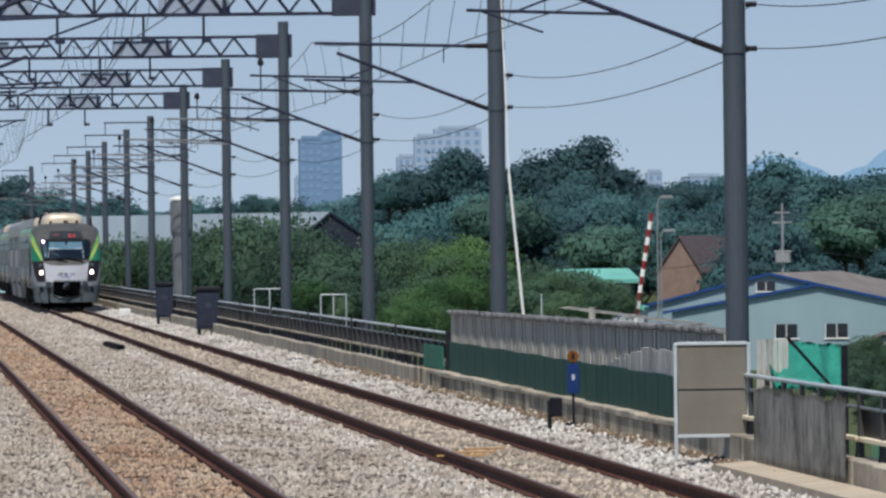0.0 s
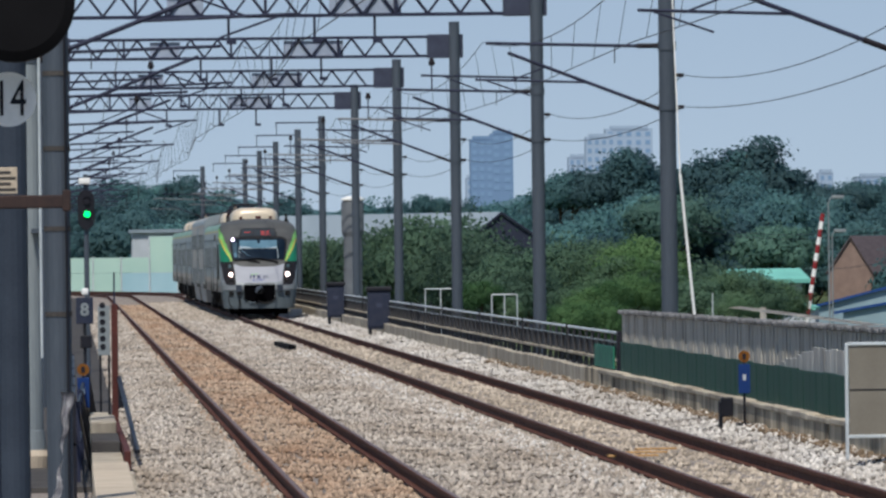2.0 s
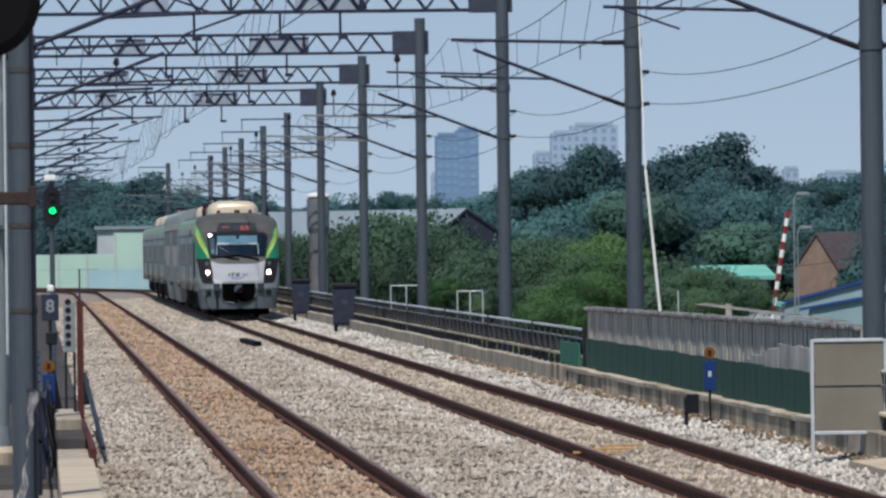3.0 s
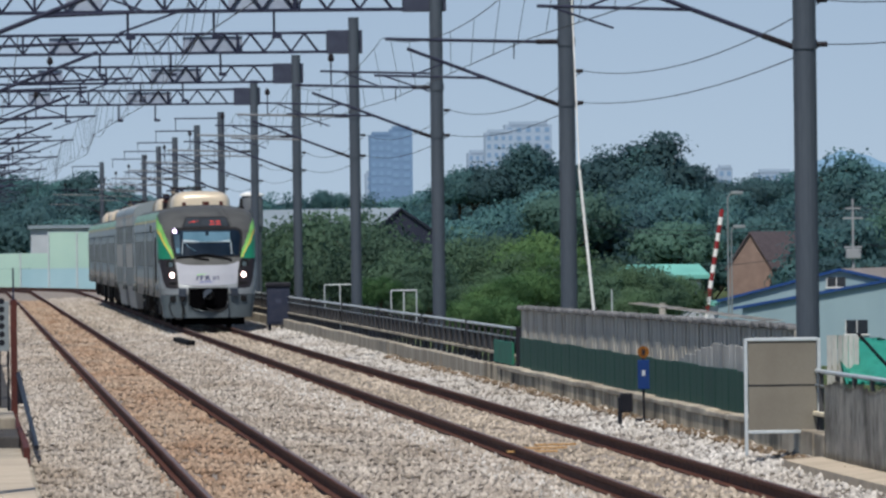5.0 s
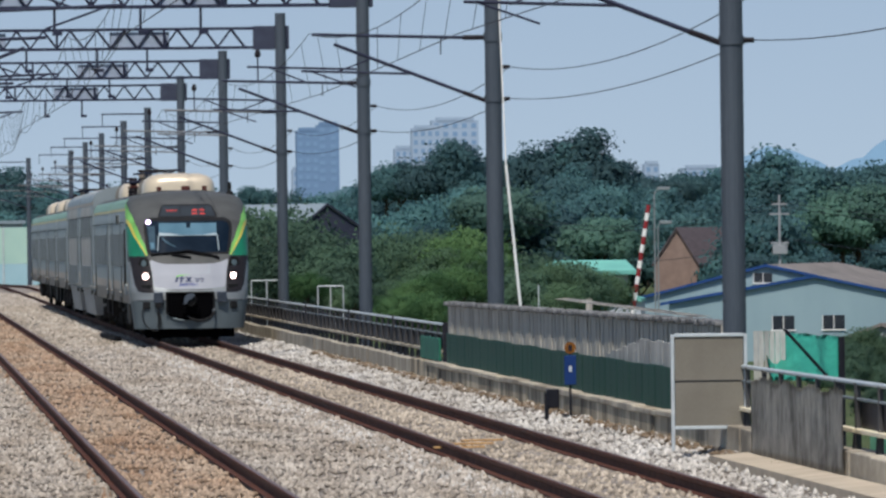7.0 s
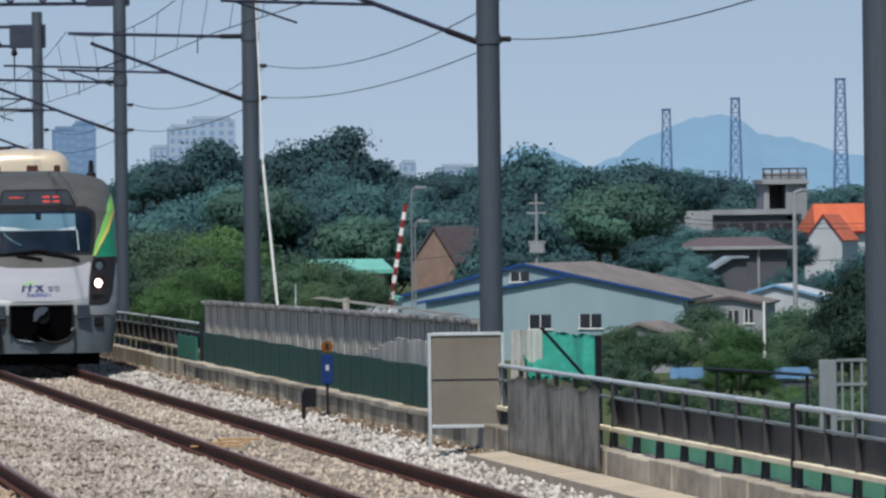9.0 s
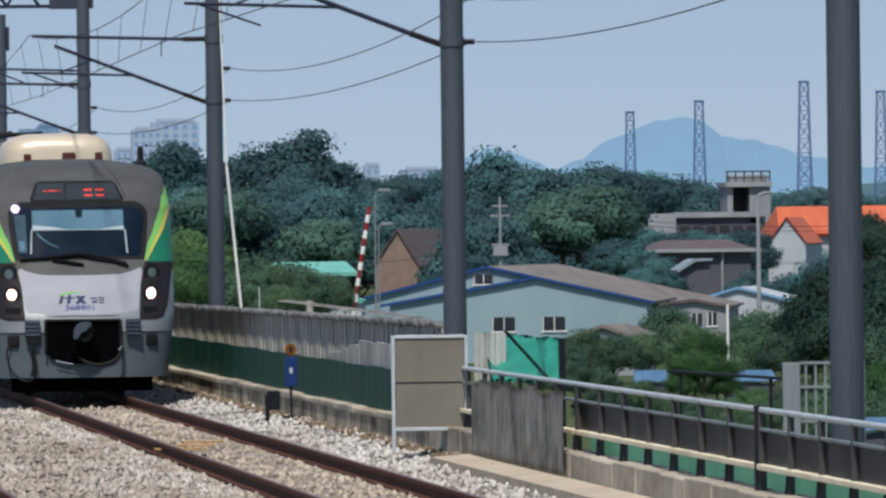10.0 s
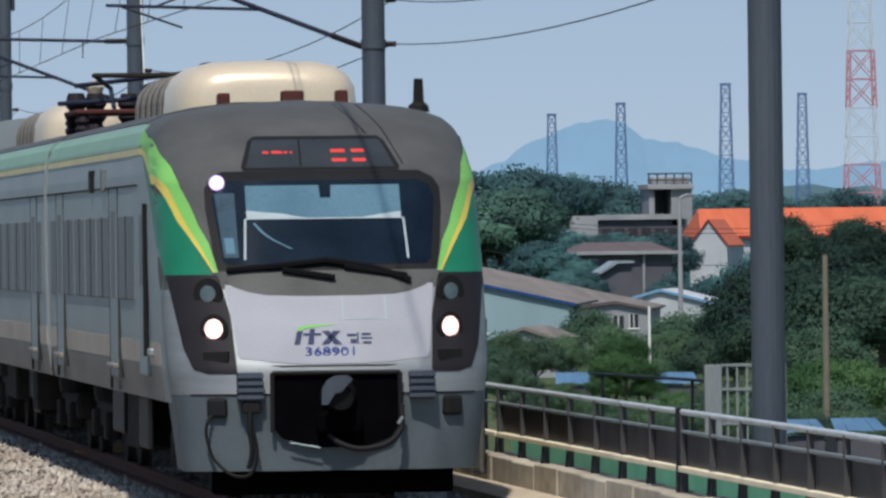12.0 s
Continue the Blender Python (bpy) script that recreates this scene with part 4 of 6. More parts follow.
def driving_car():
    ob = empty("train_driving_car", pose(TRACK[1], 389, 0), "grey electric train driving car with green bands and lit headlamps", "train car", "cars of the train")
    upper = nose_shell(2.06, 3.915, 46, NOSEGREY, ob, "nose_upper")
    lower = nose_shell(1.06, 2.06, 20, SILVER, ob, "nose_lower")
    skirt = nose_shell(0.33, 1.055, 14, SKIRTGREY, ob, "front_skirt", 1.45)
    part("skirt_joint", box(-1.3, 1.3, 0.6, 1.0, 1.03, 1.08), RUBBER, skirt)
    patch("joint_line", [(1.05, -1.36, 1.36), (1.066, -1.36, 1.36)], RUBBER, ob, 0.008, cols=40)
    # windscreen
    ws = patch("windscreen_surround", [(2.20, -0.96, 0.96), (2.24, -1.05, 1.05), (2.4, -1.09, 1.09), (2.83, -1.14, 1.14), (3.02, -1.14, 1.14), (3.12, -1.08, 1.08), (3.19, -0.95, 0.95)], RUBBER, ob, 0.008, cols=30)
    patch("windscreen_glass", [(2.29, -0.95, 0.95), (2.33, -1.0, 1.0), (2.92, -1.075, 1.075), (3.05, -1.03, 1.03), (3.10, -0.92, 0.92)], GLASS, ws, 0.013, cols=30)
    patch("roller_blind", [(2.74, -0.755, 0.735), (3.05, -0.755, 0.735)], BLIND, ws, 0.016, cols=20, label="blue-grey blind behind the glass")
    patch("blind_edge", [(2.725, -0.76, 0.74), (2.738, -0.76, 0.74)], PALE, ws, 0.019, cols=20)
    patch("blind_hem", [(2.738, -0.755, -0.2), (2.78, -0.755, -0.42), (2.81, -0.755, -0.74)], PALE, ws, 0.019, cols=6)
    patch("blind_hem", [(2.738, 0.36, 0.735), (2.765, 0.52, 0.735), (2.79, 0.72, 0.735)], PALE, ws, 0.019, cols=6)
    for x in (-0.77, 0.755):
        patch("blind_guide", [(2.34, x * 1.03 - 0.012, x * 1.03 + 0.012), (2.73, x - 0.010, x + 0.010)], PALE, ws, 0.018, cols=2)
    patch("cab_side_pane", [(2.36, -0.99, -0.85), (2.98, -1.05, -0.86)], material("grey_blue_side_pane", (0.055, 0.095, 0.125), (0.03, 0.055, 0.08), 2.5, 0.8), ws, 0.015, cols=4)
    # small blue-grey patch low on the left pane
    patch("pale_pane_patch", [(2.40, -0.97, -0.88), (2.55, -0.98, -0.89)], BLIND, ws, 0.017, cols=4)
    patch("mirror_line", [(2.44, -0.36, -0.33), (2.52, -0.52, -0.49), (2.60, -0.63, -0.60), (2.69, -0.70, -0.68)], BLIND, ws, 0.017, cols=2)
    patch("sensor", [(2.93, -0.04, 0.06), (3.06, -0.05, 0.07)], GLASS, ws, 0.02, cols=2)
    # destination display
    dd = patch("destination_display", [(3.195, -0.75, 0.75), (3.23, -0.77, 0.77), (3.49, -0.665, 0.665), (3.535, -0.60, 0.60)], RUBBER, ob, 0.008, cols=20)
    patch("display_glass", [(3.225, -0.72, 0.72), (3.50, -0.62, 0.62)], material("grey_display_glass", (0.035, 0.042, 0.05), (0.022, 0.028, 0.034), 1.5, 0.6), dd, 0.013, cols=20)
    patch("display_divider", [(3.24, -0.20, -0.18), (3.50, -0.18, -0.16)], RUBBER, dd, 0.017, cols=2)
    for x0, x1, z0, z1 in ((-0.54, -0.48, 3.362, 3.384), (-0.455, -0.35, 3.362, 3.388), (-0.335, -0.30, 3.362, 3.382), (-0.28, -0.25, 3.365, 3.38),
                           (0.12, 0.26, 3.368, 3.402), (0.12, 0.26, 3.278, 3.31), (0.32, 0.45, 3.37, 3.402), (0.32, 0.45, 3.278, 3.31)):
        patch("led_bar", [(z0, x0, x1), (z1, x0, x1)], LED, dd, 0.019, cols=3)
    # white panel with its badge
    wp = patch("white_panel", [(1.345, -0.3, 0.3), (1.36, -0.57, 0.57), (1.40, -0.89, 0.89), (1.46, -0.92, 0.92), (1.76, -0.955, 0.955), (2.10, -1.0, 1.0)], NOSEWHITE, ob, 0.007, cols=30)
    # black strip painted as the shadow below the panel's lower edge
    patch("painted_panel_shadow", [(1.318, -0.5, 0.5), (1.332, -0.62, 0.62)], RUBBER, ob, 0.006, cols=24)
    patch("grey_apron", [(1.99, -0.3, 0.3), (2.0, -0.62, 0.62), (2.03, -0.78, 0.78), (2.08, -0.92, 0.92), (2.14, -1.0, 1.0), (2.23, -1.04, 1.04)], NOSEGREY, ob, 0.010, cols=24)
    for x0, x1, z0, z1 in ((0.10, 0.52, 1.76, 1.768), (0.10, 0.108, 1.765, 1.985), (0.512, 0.52, 1.765, 1.985)):
        patch("hatch_line", [(z0, x0, x1), (z1, x0, x1)], PALE, wp, 0.012, cols=2)
    for lo, hi in (((1.525, -0.38, -0.325), (1.655, -0.345, -0.29)), ((1.525, -0.25, -0.19), (1.675, -0.22, -0.175)), ((1.61, -0.29, -0.12), (1.635, -0.285, -0.115)),
                   ((1.525, -0.12, -0.05), (1.655, 0.0, 0.07)), ((1.525, 0.01, 0.08), (1.655, -0.11, -0.04))):
        patch("badge_bar", [lo, hi], INK, wp, 0.013, cols=2)
    patch("badge_arc", [(1.655, -0.35, -0.32), (1.68, -0.335, -0.26), (1.70, -0.30, -0.10), (1.715, -0.22, 0.06)], LIME, wp, 0.012, cols=6)
    for x0, z0, x1, z1 in ((0.13, 1.60, 0.22, 1.625), (0.16, 1.535, 0.22, 1.575), (0.225, 1.53, 0.24, 1.64), (0.27, 1.61, 0.36, 1.63), (0.26, 1.575, 0.37, 1.59), (0.28, 1.53, 0.36, 1.55)):
        patch("character_bar", [(z0, x0, x1), (z1, x0, x1)], INK, wp, 0.013, cols=2)
    lettered("fleet_number", "368901", 0.145, pose(-0.03, nose(0.0, 1.45)[1] - 0.013, 1.455, 90 - 12), INKBLUE, wp, 0.003).scale = (1.18, 0.85, 1)
    # green bands, lamp clusters
    for mir in (False, True):
        s = 1 if mir else -1
        yel = [(2.21, 1.095), (2.45, 1.235), (2.53, 1.28), (2.72, 1.40), (2.92, 1.475), (3.06, 1.545), (3.2, 1.75), (3.33, 2.15), (3.40, 2.45)]
        yz, yx = zip(*yel)
        rim = lambda z: float(np.interp(z, yz, yx))
        patch("side_flank", [(z, -along(z, 5.26), -q) for z, q in ((0.97, 1.62), (1.6, 1.60), (2.19, 1.535), (2.5, 1.565), (2.94, 1.96), (3.31, 2.40), (3.41, 2.5))], SIDEGREY, ob, 0.004, mir)
        patch("green_flank", [(z, -q, -rim(z)) for z, q in ((2.18, 1.535), (2.5, 1.565), (2.72, 1.74), (2.94, 1.96), (3.2, 2.26), (3.31, 2.40), (3.40, 2.48))], DEEPGREEN, ob, 0.006, mir, cols=20)
        lime = [(2.22, 1.085), (2.43, 1.175), (2.51, 1.225), (2.64, 1.30), (2.77, 1.365), (3.03, 1.45), (3.16, 1.52), (3.32, 1.68), (3.455, 1.95), (3.465, along(3.465, 4.42)), (3.56, along(3.56, 4.42)), (3.64, along(3.64, 4.42))]
        lz, lx = zip(*lime)
        patch("yellow_line", [(z, -(along(z, 4.42) if z > 3.39 else max(rim(z), float(np.interp(z, lz, lx)) + 0.01)), -float(np.interp(z, lz, lx)) + 0.01) for z in (2.22, 2.45, 2.72, 2.92, 3.06, 3.2, 3.33, 3.385, 3.395, 3.46)], YELLOW, ob, 0.009, mir)
        patch("lime_band", [(z, -float(np.interp(z, lz, lx)), -q) for z, q in ((2.22, 1.055), (2.5, 1.125), (2.67, 1.21), (2.86, 1.275), (3.04, 1.355), (3.25, 1.41), (3.38, 1.48), (3.46, 1.495), (3.53, 1.505), (3.58, 1.62), (3.63, 2.15))], LIME, ob, 0.011, mir, cols=18)
        cl = patch("headlamp_housing", [(1.26, -1.2, -0.935), (1.30, -1.33, -0.93), (1.5, -1.41, -0.945), (1.8, -1.46, -0.965), (2.16, -1.515, -1.05), (2.20, -1.53, -1.07)], CLUSTER, ob, 0.010, mir, "black glazed lamp cluster")
        for z, r, m, nm in ((2.02, 0.095, LAMPOFF, "upper_lamp"), (1.685, 0.086, LAMPON, "headlamp")):
            p = nose(s * (1.155 if z > 2 else 1.12), z)
            turn = -32 * s
            part("lamp_bezel", moved(lathe([(r + 0.045, -0.02), (r + 0.055, 0.03)], 24, "Y"), pose(p[0], p[1] - 0.02, z, 0, 0, -turn * 0.9)), RUBBER, cl)
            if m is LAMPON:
                # disc that paints the halo round the lamp
                part("halo_disc", moved(lathe([(r * 0.8, -0.028), (r * 1.12, 0.03)], 24, "Y"), pose(p[0], p[1] - 0.026, z, 0, 0, -turn * 0.9)), LAMPHALO, cl)
            part(nm, moved(lathe([(r * 0.5, -0.035), (r * 0.8, -0.022), (r * 0.84, 0.03)], 24, "Y"), pose(p[0], p[1] - 0.035, z, 0, 0, -turn * 0.9)), m, cl)
        p = nose(s * 1.12, 1.42)
        part("marker_lamp", moved(box(-0.13, 0.13, -0.02, 0.03, -0.055, 0.055, 0.01), pose(p[0], p[1] - 0.01, 1.42, 0, 0, 28 * s)), RUBBER, cl)
        # step boxes, skirt boxes, hoses
        p = nose(s * 0.82, 1.1)
        st = part("step_box", moved(box(-0.12, 0.12, -0.12, 0.1, 0.0, 0.27, 0.015), pose(p[0], p[1], 1.0)), PLATE, ob, "ribbed grey foot step")
        for k in range(4):
            part("step_rib", moved(box(-0.125, 0.125, -0.14, -0.12, 0.02 + 0.066 * k, 0.055 + 0.066 * k), pose(p[0], p[1], 1.0)), STEEL, st)
        p = nose(s * 1.12, 0.93)
        part("socket_box", moved(box(-0.1, 0.1, -0.05, 0.1, -0.09, 0.1, 0.03), pose(p[0], p[1], 0.93, 0, 0, 25 * s)), RUBBER, ob)
    # a proud black block takes the place of the opening's shade
    part("coupler_shade_block", moved(prism([(-0.59, 0.74), (-0.52, 0.64), (-0.28, 0.55), (0.28, 0.55), (0.52, 0.64), (0.59, 0.74), (0.59, 1.25), (-0.59, 1.25)], -0.035, 0.3), pose(0, 0.02, 0)), SHADEBLACK, ob, "black block painted for the shaded coupler opening")
    for a, b in (((-0.61, 1.26), (0.61, 1.26)), ((-0.61, 0.7), (-0.61, 1.26)), ((0.61, 0.7), (0.61, 1.26))):
        part("opening_lip", rod((a[0], -0.035, a[1]), (b[0], -0.035, b[1]), 0.022, 8), RUBBER, ob)
    cp = part("coupler", moved(lathe([(0.10, -0.34), (0.21, -0.30), (0.225, -0.1), (0.15, 0.1), (0.12, 0.3)], 24, "Y"), pose(0.02, 0, 1.03)), IRON, ob, "dark round iron coupler head")
    part("coupler_face", moved(prism([(-0.19, -0.09), (-0.13, -0.09), (-0.06, 0.02), (0.0, 0.03), (0.08, 0.12), (0.11, 0.15), (0.06, 0.19), (-0.06, 0.185), (-0.14, 0.14), (-0.185, 0.06)], -0.36, -0.33), pose(0.02, 0, 1.05)), STEEL, cp)
    part("coupler_shank", box(-0.2, 0.24, -0.16, 0.0, 0.68, 0.9, 0.05), SHADEBLACK, cp)

    def hose(pts, r, m, nm):
        cu = bpy.data.curves.new(nm, "CURVE")
        cu.dimensions, cu.bevel_depth, cu.bevel_resolution = "3D", r, 2
        sp = cu.splines.new("BEZIER")
        sp.bezier_points.add(len(pts) - 1)
        for q, p in zip(sp.bezier_points, pts):
            q.co, q.handle_left_type, q.handle_right_type = p, "AUTO", "AUTO"
        cu.materials.append(m)
        h = new(nm, cu)
        h.parent = ob

    hose([(0.62, -0.08, 0.95), (0.58, -0.14, 0.68), (0.3, -0.16, 0.54), (0.0, -0.12, 0.60), (-0.08, -0.08, 0.68)], 0.028, RUBBER, "brake_hose")
    hose([(-1.1, 0.16, 0.92), (-1.22, 0.10, 0.8), (-1.2, 0.12, 0.55), (-1.12, 0.10, 0.40), (-0.9, 0.02, 0.28), (-0.8, -0.02, 0.34), (-0.82, -0.02, 0.9)], 0.016, RUBBER, "jumper_cable")
    hose([(-0.82, -0.03, 0.97), (-0.83, -0.05, 0.75), (-0.81, -0.03, 0.5), (-0.84, 0.0, 0.36)], 0.026, RUBBER, "air_hose")
    part("hose_cock", box(-0.9, -0.72, -0.06, 0.08, 0.88, 1.0, 0.02), RUBBER, ob)
    part("hose_tip", moved(lathe([(0.02, -0.04), (0.018, 0.04)], 10), pose(0.60, -0.14, 0.80, 0, 35)), SILVER, ob)
    part("skirt_lip", rod((-0.45, -0.04, 0.60), (-0.16, -0.05, 0.548), 0.009, 6), PALE, ob)
    # wipers
    for pts in (((0.0, 2.33), (-0.55, 2.27), (-0.98, 2.24)), ((-0.45, 2.24), (0.05, 2.16)), ((-0.05, 2.33), (0.45, 2.25), (0.78, 2.13)), ((0.15, 2.27), (0.75, 2.17))):
        for a, b in zip(pts, pts[1:]):
            part("wiper", rod((a[0], nose(a[0], a[1])[1] - 0.05, a[1]), (b[0], nose(b[0], b[1])[1] - 0.05, b[1]), 0.030, 6), BLACK, ob)
    p = nose(-1.02, 3.08, 0.05)
    # violet halo of the top lamp, painted as a glowing disc
    part("violet_halo_disc", moved(lathe([(0.075, -0.03), (0.07, 0.01)], 20, "Y"), pose(p[0], p[1] - 0.01, p[2])), material("painted_violet_halo", (0.60, 0.44, 0.75), (0.60, 0.44, 0.75), emit=0.7), ob)
    part("top_lamp", moved(lathe([(0.055, -0.03), (0.035, 0.03)], 20, "Y"), pose(p[0], p[1] - 0.02, p[2])), LAMPVIOLET, ob, "violet-white lit lamp above the windscreen")
    # roof
    shell_body(5.25, 19.6, SIDEGREY, ob, low=0.97)
    part("roof_skin", prism([(1.405, 3.727), (1.225, 3.812), (0.945, 3.872), (0.52, 3.922), (-0.52, 3.922), (-0.945, 3.872), (-1.225, 3.812), (-1.405, 3.727), (-1.0, 3.6), (1.0, 3.6)], 5.1, 19.6), NOSEGREY, ob)
    roof_unit(7.0, ob)
    part("horn_aerial", moved(lathe([(0.11, 0.0), (0.10, 0.06), (0.055, 0.1), (0.045, 0.33)], 14), pose(1.18, 3.5, 3.78)), RUBBER, ob, "black roof aerial")
    for x, y, w, h in ((-0.60, 5.4, 0.06, 0.12), (0.10, 5.4, 0.11, 0.14), (0.60, 5.4, 0.06, 0.14)):
        part("roof_bracket", box(x - w, x + w, y, y + 0.25, 3.86, 3.9 + h, 0.02), BROWN, ob)
    for line in ([(3.25, 0.80, 0.815), (3.6, 0.66, 0.675), (3.86, 0.5, 0.515)], [(3.545, 0.50, 0.515), (3.86, 0.28, 0.295)]):
        patch("roof_seam", line, RUBBER, ob, 0.006, cols=1)
    # sides
    side_fittings(ob, 4.35, 19.6, (8.0, 17.2), bands=4.4)
    for s in (-1, 1):
        cd = part("cab_door", box(s * 1.50, s * 1.568, 3.15, 4.25, 1.2, 2.95, 0.02), DOORGREY, ob)
        part("door_window", box(s * 1.569, s * 1.574, 3.35, 4.05, 2.1, 2.8, 0.002), SIDEGLASS, cd)
        part("grab_rail", rod((s * 1.585, 3.05, 1.40), (s * 1.585, 3.05, 2.9), 0.028, 8), RUBBER, cd)
        part("foot_bracket", box(s * 1.52, s * 1.59, 2.6, 2.9, 1.40, 1.48, 0.02), SIDEGREY, cd)
        for y in (9.2, 11.1):
            part("side_lamp", box(s * 1.53, s * 1.60, y, y + 0.35, 3.06, 3.30, 0.01), RUBBER if y > 10 else SIDEGLASS, ob)
        part("side_hatch", box(s * 1.34, s * 1.40, 5.6, 6.9, 0.42, 0.95, 0.02), DUSTYHATCH, ob, "dusty equipment hatch")
    # black block added where only shade lies below the skirt
    part("underskirt_shade", box(-1.15, 1.15, 0.35, 0.6, 0.10, 0.40, 0.03), SHADEBLACK, ob, "black block standing in for the shade under the skirt")
    underframe(ob, 1.4, 2.4, 4)
    underframe(ob, 6.0, 13.4, 5)
    bogie(4.0, ob)
    bogie(16.4, ob)
    return ob


def middle_car(k, double):
    ob = empty("train_car", pose(TRACK[1], 389 + CAR * k, 0), "grey double-deck train car with pale roof" if double else "grey train car with green roof band and dark windows", "train car", "cars of the train")
    lift = 0.42 if double else 0.0
    if double:
        shell_body(0.2, 3.2, SIDEGREY, ob, lift)
        shell_body(16.4, 19.6, SIDEGREY, ob, lift)
        shell_body(3.2, 16.4, PALESIDE, ob, lift, 0.35)
    else:
        shell_body(0.2, 19.6, SIDEGREY, ob)
        part("roof_skin", prism([(1.405, 3.727), (1.225, 3.812), (0.945, 3.872), (0.52, 3.922), (-0.52, 3.922), (-0.945, 3.872), (-1.225, 3.812), (-1.405, 3.727), (-1.0, 3.6), (1.0, 3.6)], 0.25, 19.55), NOSEGREY, ob)
    part("gangway", box(-1.5, 1.5, -0.38, 0.25, 1.0, 3.62, 0.05), RUBBER, ob)
    side_fittings(ob, 0.3, 19.5, (2.4, 17.4), lift)
    if not double:
        roof_unit(10.6 if k in (1, 5) else 9.6, ob)
        underframe(ob, 6.0, 13.6, 20 + k)
    if k in (1, 5):
        pan = part("pantograph", box(-0.8, 0.8, 6.4, 8.6, 4.14, 4.2, 0.02), BROWN, ob, "folded dark pantograph")
        for x in (-0.7, 0.7):
            for y in (6.5, 8.5):
                part("roof_insulator", moved(lathe([(0.07, 0), (0.1, 0.05), (0.06, 0.1), (0.1, 0.15), (0.06, 0.24)], 10), pose(x, y, 3.9)), INSUL, pan)
        for a, b in (((-0.3, 6.5, 4.22), (-0.2, 8.6, 4.5)), ((0.3, 6.5, 4.22), (0.2, 8.6, 4.5)), ((-0.2, 8.6, 4.5), (-0.5, 6.9, 4.62)), ((0.2, 8.6, 4.5), (0.5, 6.9, 4.62)), ((-0.6, 9.4, 4.55), (0.7, 7.0, 4.66)), ((-0.9, 8.0, 4.3), (0.5, 6.6, 4.35))):
            part("arm_tube", rod(a, b, 0.03, 8), TRUSS, pan)
        part("collector_head", box(-0.55, 0.55, 6.7, 6.95, 4.60, 4.66, 0.02), GRIMESHADE, pan)
        for x, y in ((-0.35, 9.4), (-0.62, 9.0), (0.1, 9.6), (0.75, 9.2)):
            part("post_insulator", moved(lathe([(0.1, 0), (0.15, 0.08), (0.09, 0.16), (0.15, 0.24), (0.09, 0.32), (0.15, 0.40), (0.10, 0.55)], 14), pose(x, y, 3.9)), INSUL, pan)
        part("insulator_cap", moved(lathe([(0.09, 0), (0.12, 0.08), (0.05, 0.17)], 14), pose(-0.35, 9.4, 4.45)), BEIGE, pan)
    bogie(3.0 if not double else 1.9, ob)
    bogie(16.6 if not double else 17.8, ob)
    return ob


train = [driving_car()] + [middle_car(k, k in (2, 3)) for k in range(1, 8)]


def head_at(t):
    """Where the front of the train is along the line; it gathers speed."""
    return 388.15 - 21.317 * t - 0.3529 * t * t


def motions():
    for k, car in enumerate(train):
        walk(car, [(t / 2, pose(TRACK[1], head_at(t / 2) + CAR * k, 0)) for t in range(25)])


# ---- the village beyond the line, on lower ground ----
def sight(u, v, d):
    """The place d metres ahead that fits the camera's view at pixel u, v."""
    return ((u - AHEAD) * d / LENS, d, EYE[2] - (v + 0.0122 * (u - 784) - 442) * d / LENS)


BLUEWALL = material("pale_blue_wall", (0.265, 0.365, 0.405), (0.22, 0.31, 0.35), 0.5, 0.8, stretch=(1, 1, 0.3))
BLUETRIM = material("blue_eave_trim", (0.021, 0.066, 0.216), (0.018, 0.054, 0.168), 1, 0.5)
BROWNROOF = material("dusty_brown_roof", (0.225, 0.20, 0.185), (0.15, 0.135, 0.125), 0.4, 0.85, stretch=(3, 0.3, 1))
DARKROOF = material("dark_tile_roof", (0.135, 0.108, 0.115), (0.095, 0.077, 0.083), 1, 0.85, stretch=(1, 1, 6))
# brick dulled and paled, with haze put into the colour
BRICK = material("hazed_red_brick", (0.26, 0.185, 0.155), (0.20, 0.14, 0.118), 1.5, 0.9)
TEALROOF = material("teal_sheet_roof", (0.17, 0.45, 0.38), (0.13, 0.36, 0.31), 0.5, 0.6)
GREYROOF = material("blue_grey_sheet_roof", (0.24, 0.29, 0.33), (0.20, 0.245, 0.28), 0.3, 0.6, stretch=(3, 0.3, 1))
NAVYROOF = material("dark_slate_gable", (0.022, 0.026, 0.045), (0.03, 0.035, 0.055), 0.5, 0.8)
CONCRETE = material("grey_building", (0.31, 0.325, 0.345), (0.22, 0.232, 0.25), 0.4, 0.9)
DARKWALL = material("dark_building", (0.07, 0.075, 0.09), (0.1, 0.1, 0.115), 0.4, 0.9)
ORANGEROOF = material("orange_sheet_roof", (0.58, 0.15, 0.075), (0.48, 0.115, 0.055), 0.3, 0.6, stretch=(3, 0.3, 1))
WINDOW = material("dark_window", (0.02, 0.025, 0.035), (0.03, 0.035, 0.045), 3, 0.15)
BLUESHEET = material("sky_blue_sheet", (0.20, 0.37, 0.56), (0.14, 0.29, 0.47), 1, 0.5)
# tank grey with the column's part shade put into the colour
TANKGREY = material("part_shaded_tank_grey", (0.17, 0.185, 0.20), (0.11, 0.12, 0.135), 1.0, 0.8)
WALLWHITE = material("white_wall", (0.45, 0.48, 0.51), (0.36, 0.39, 0.42), 0.6, 0.8)


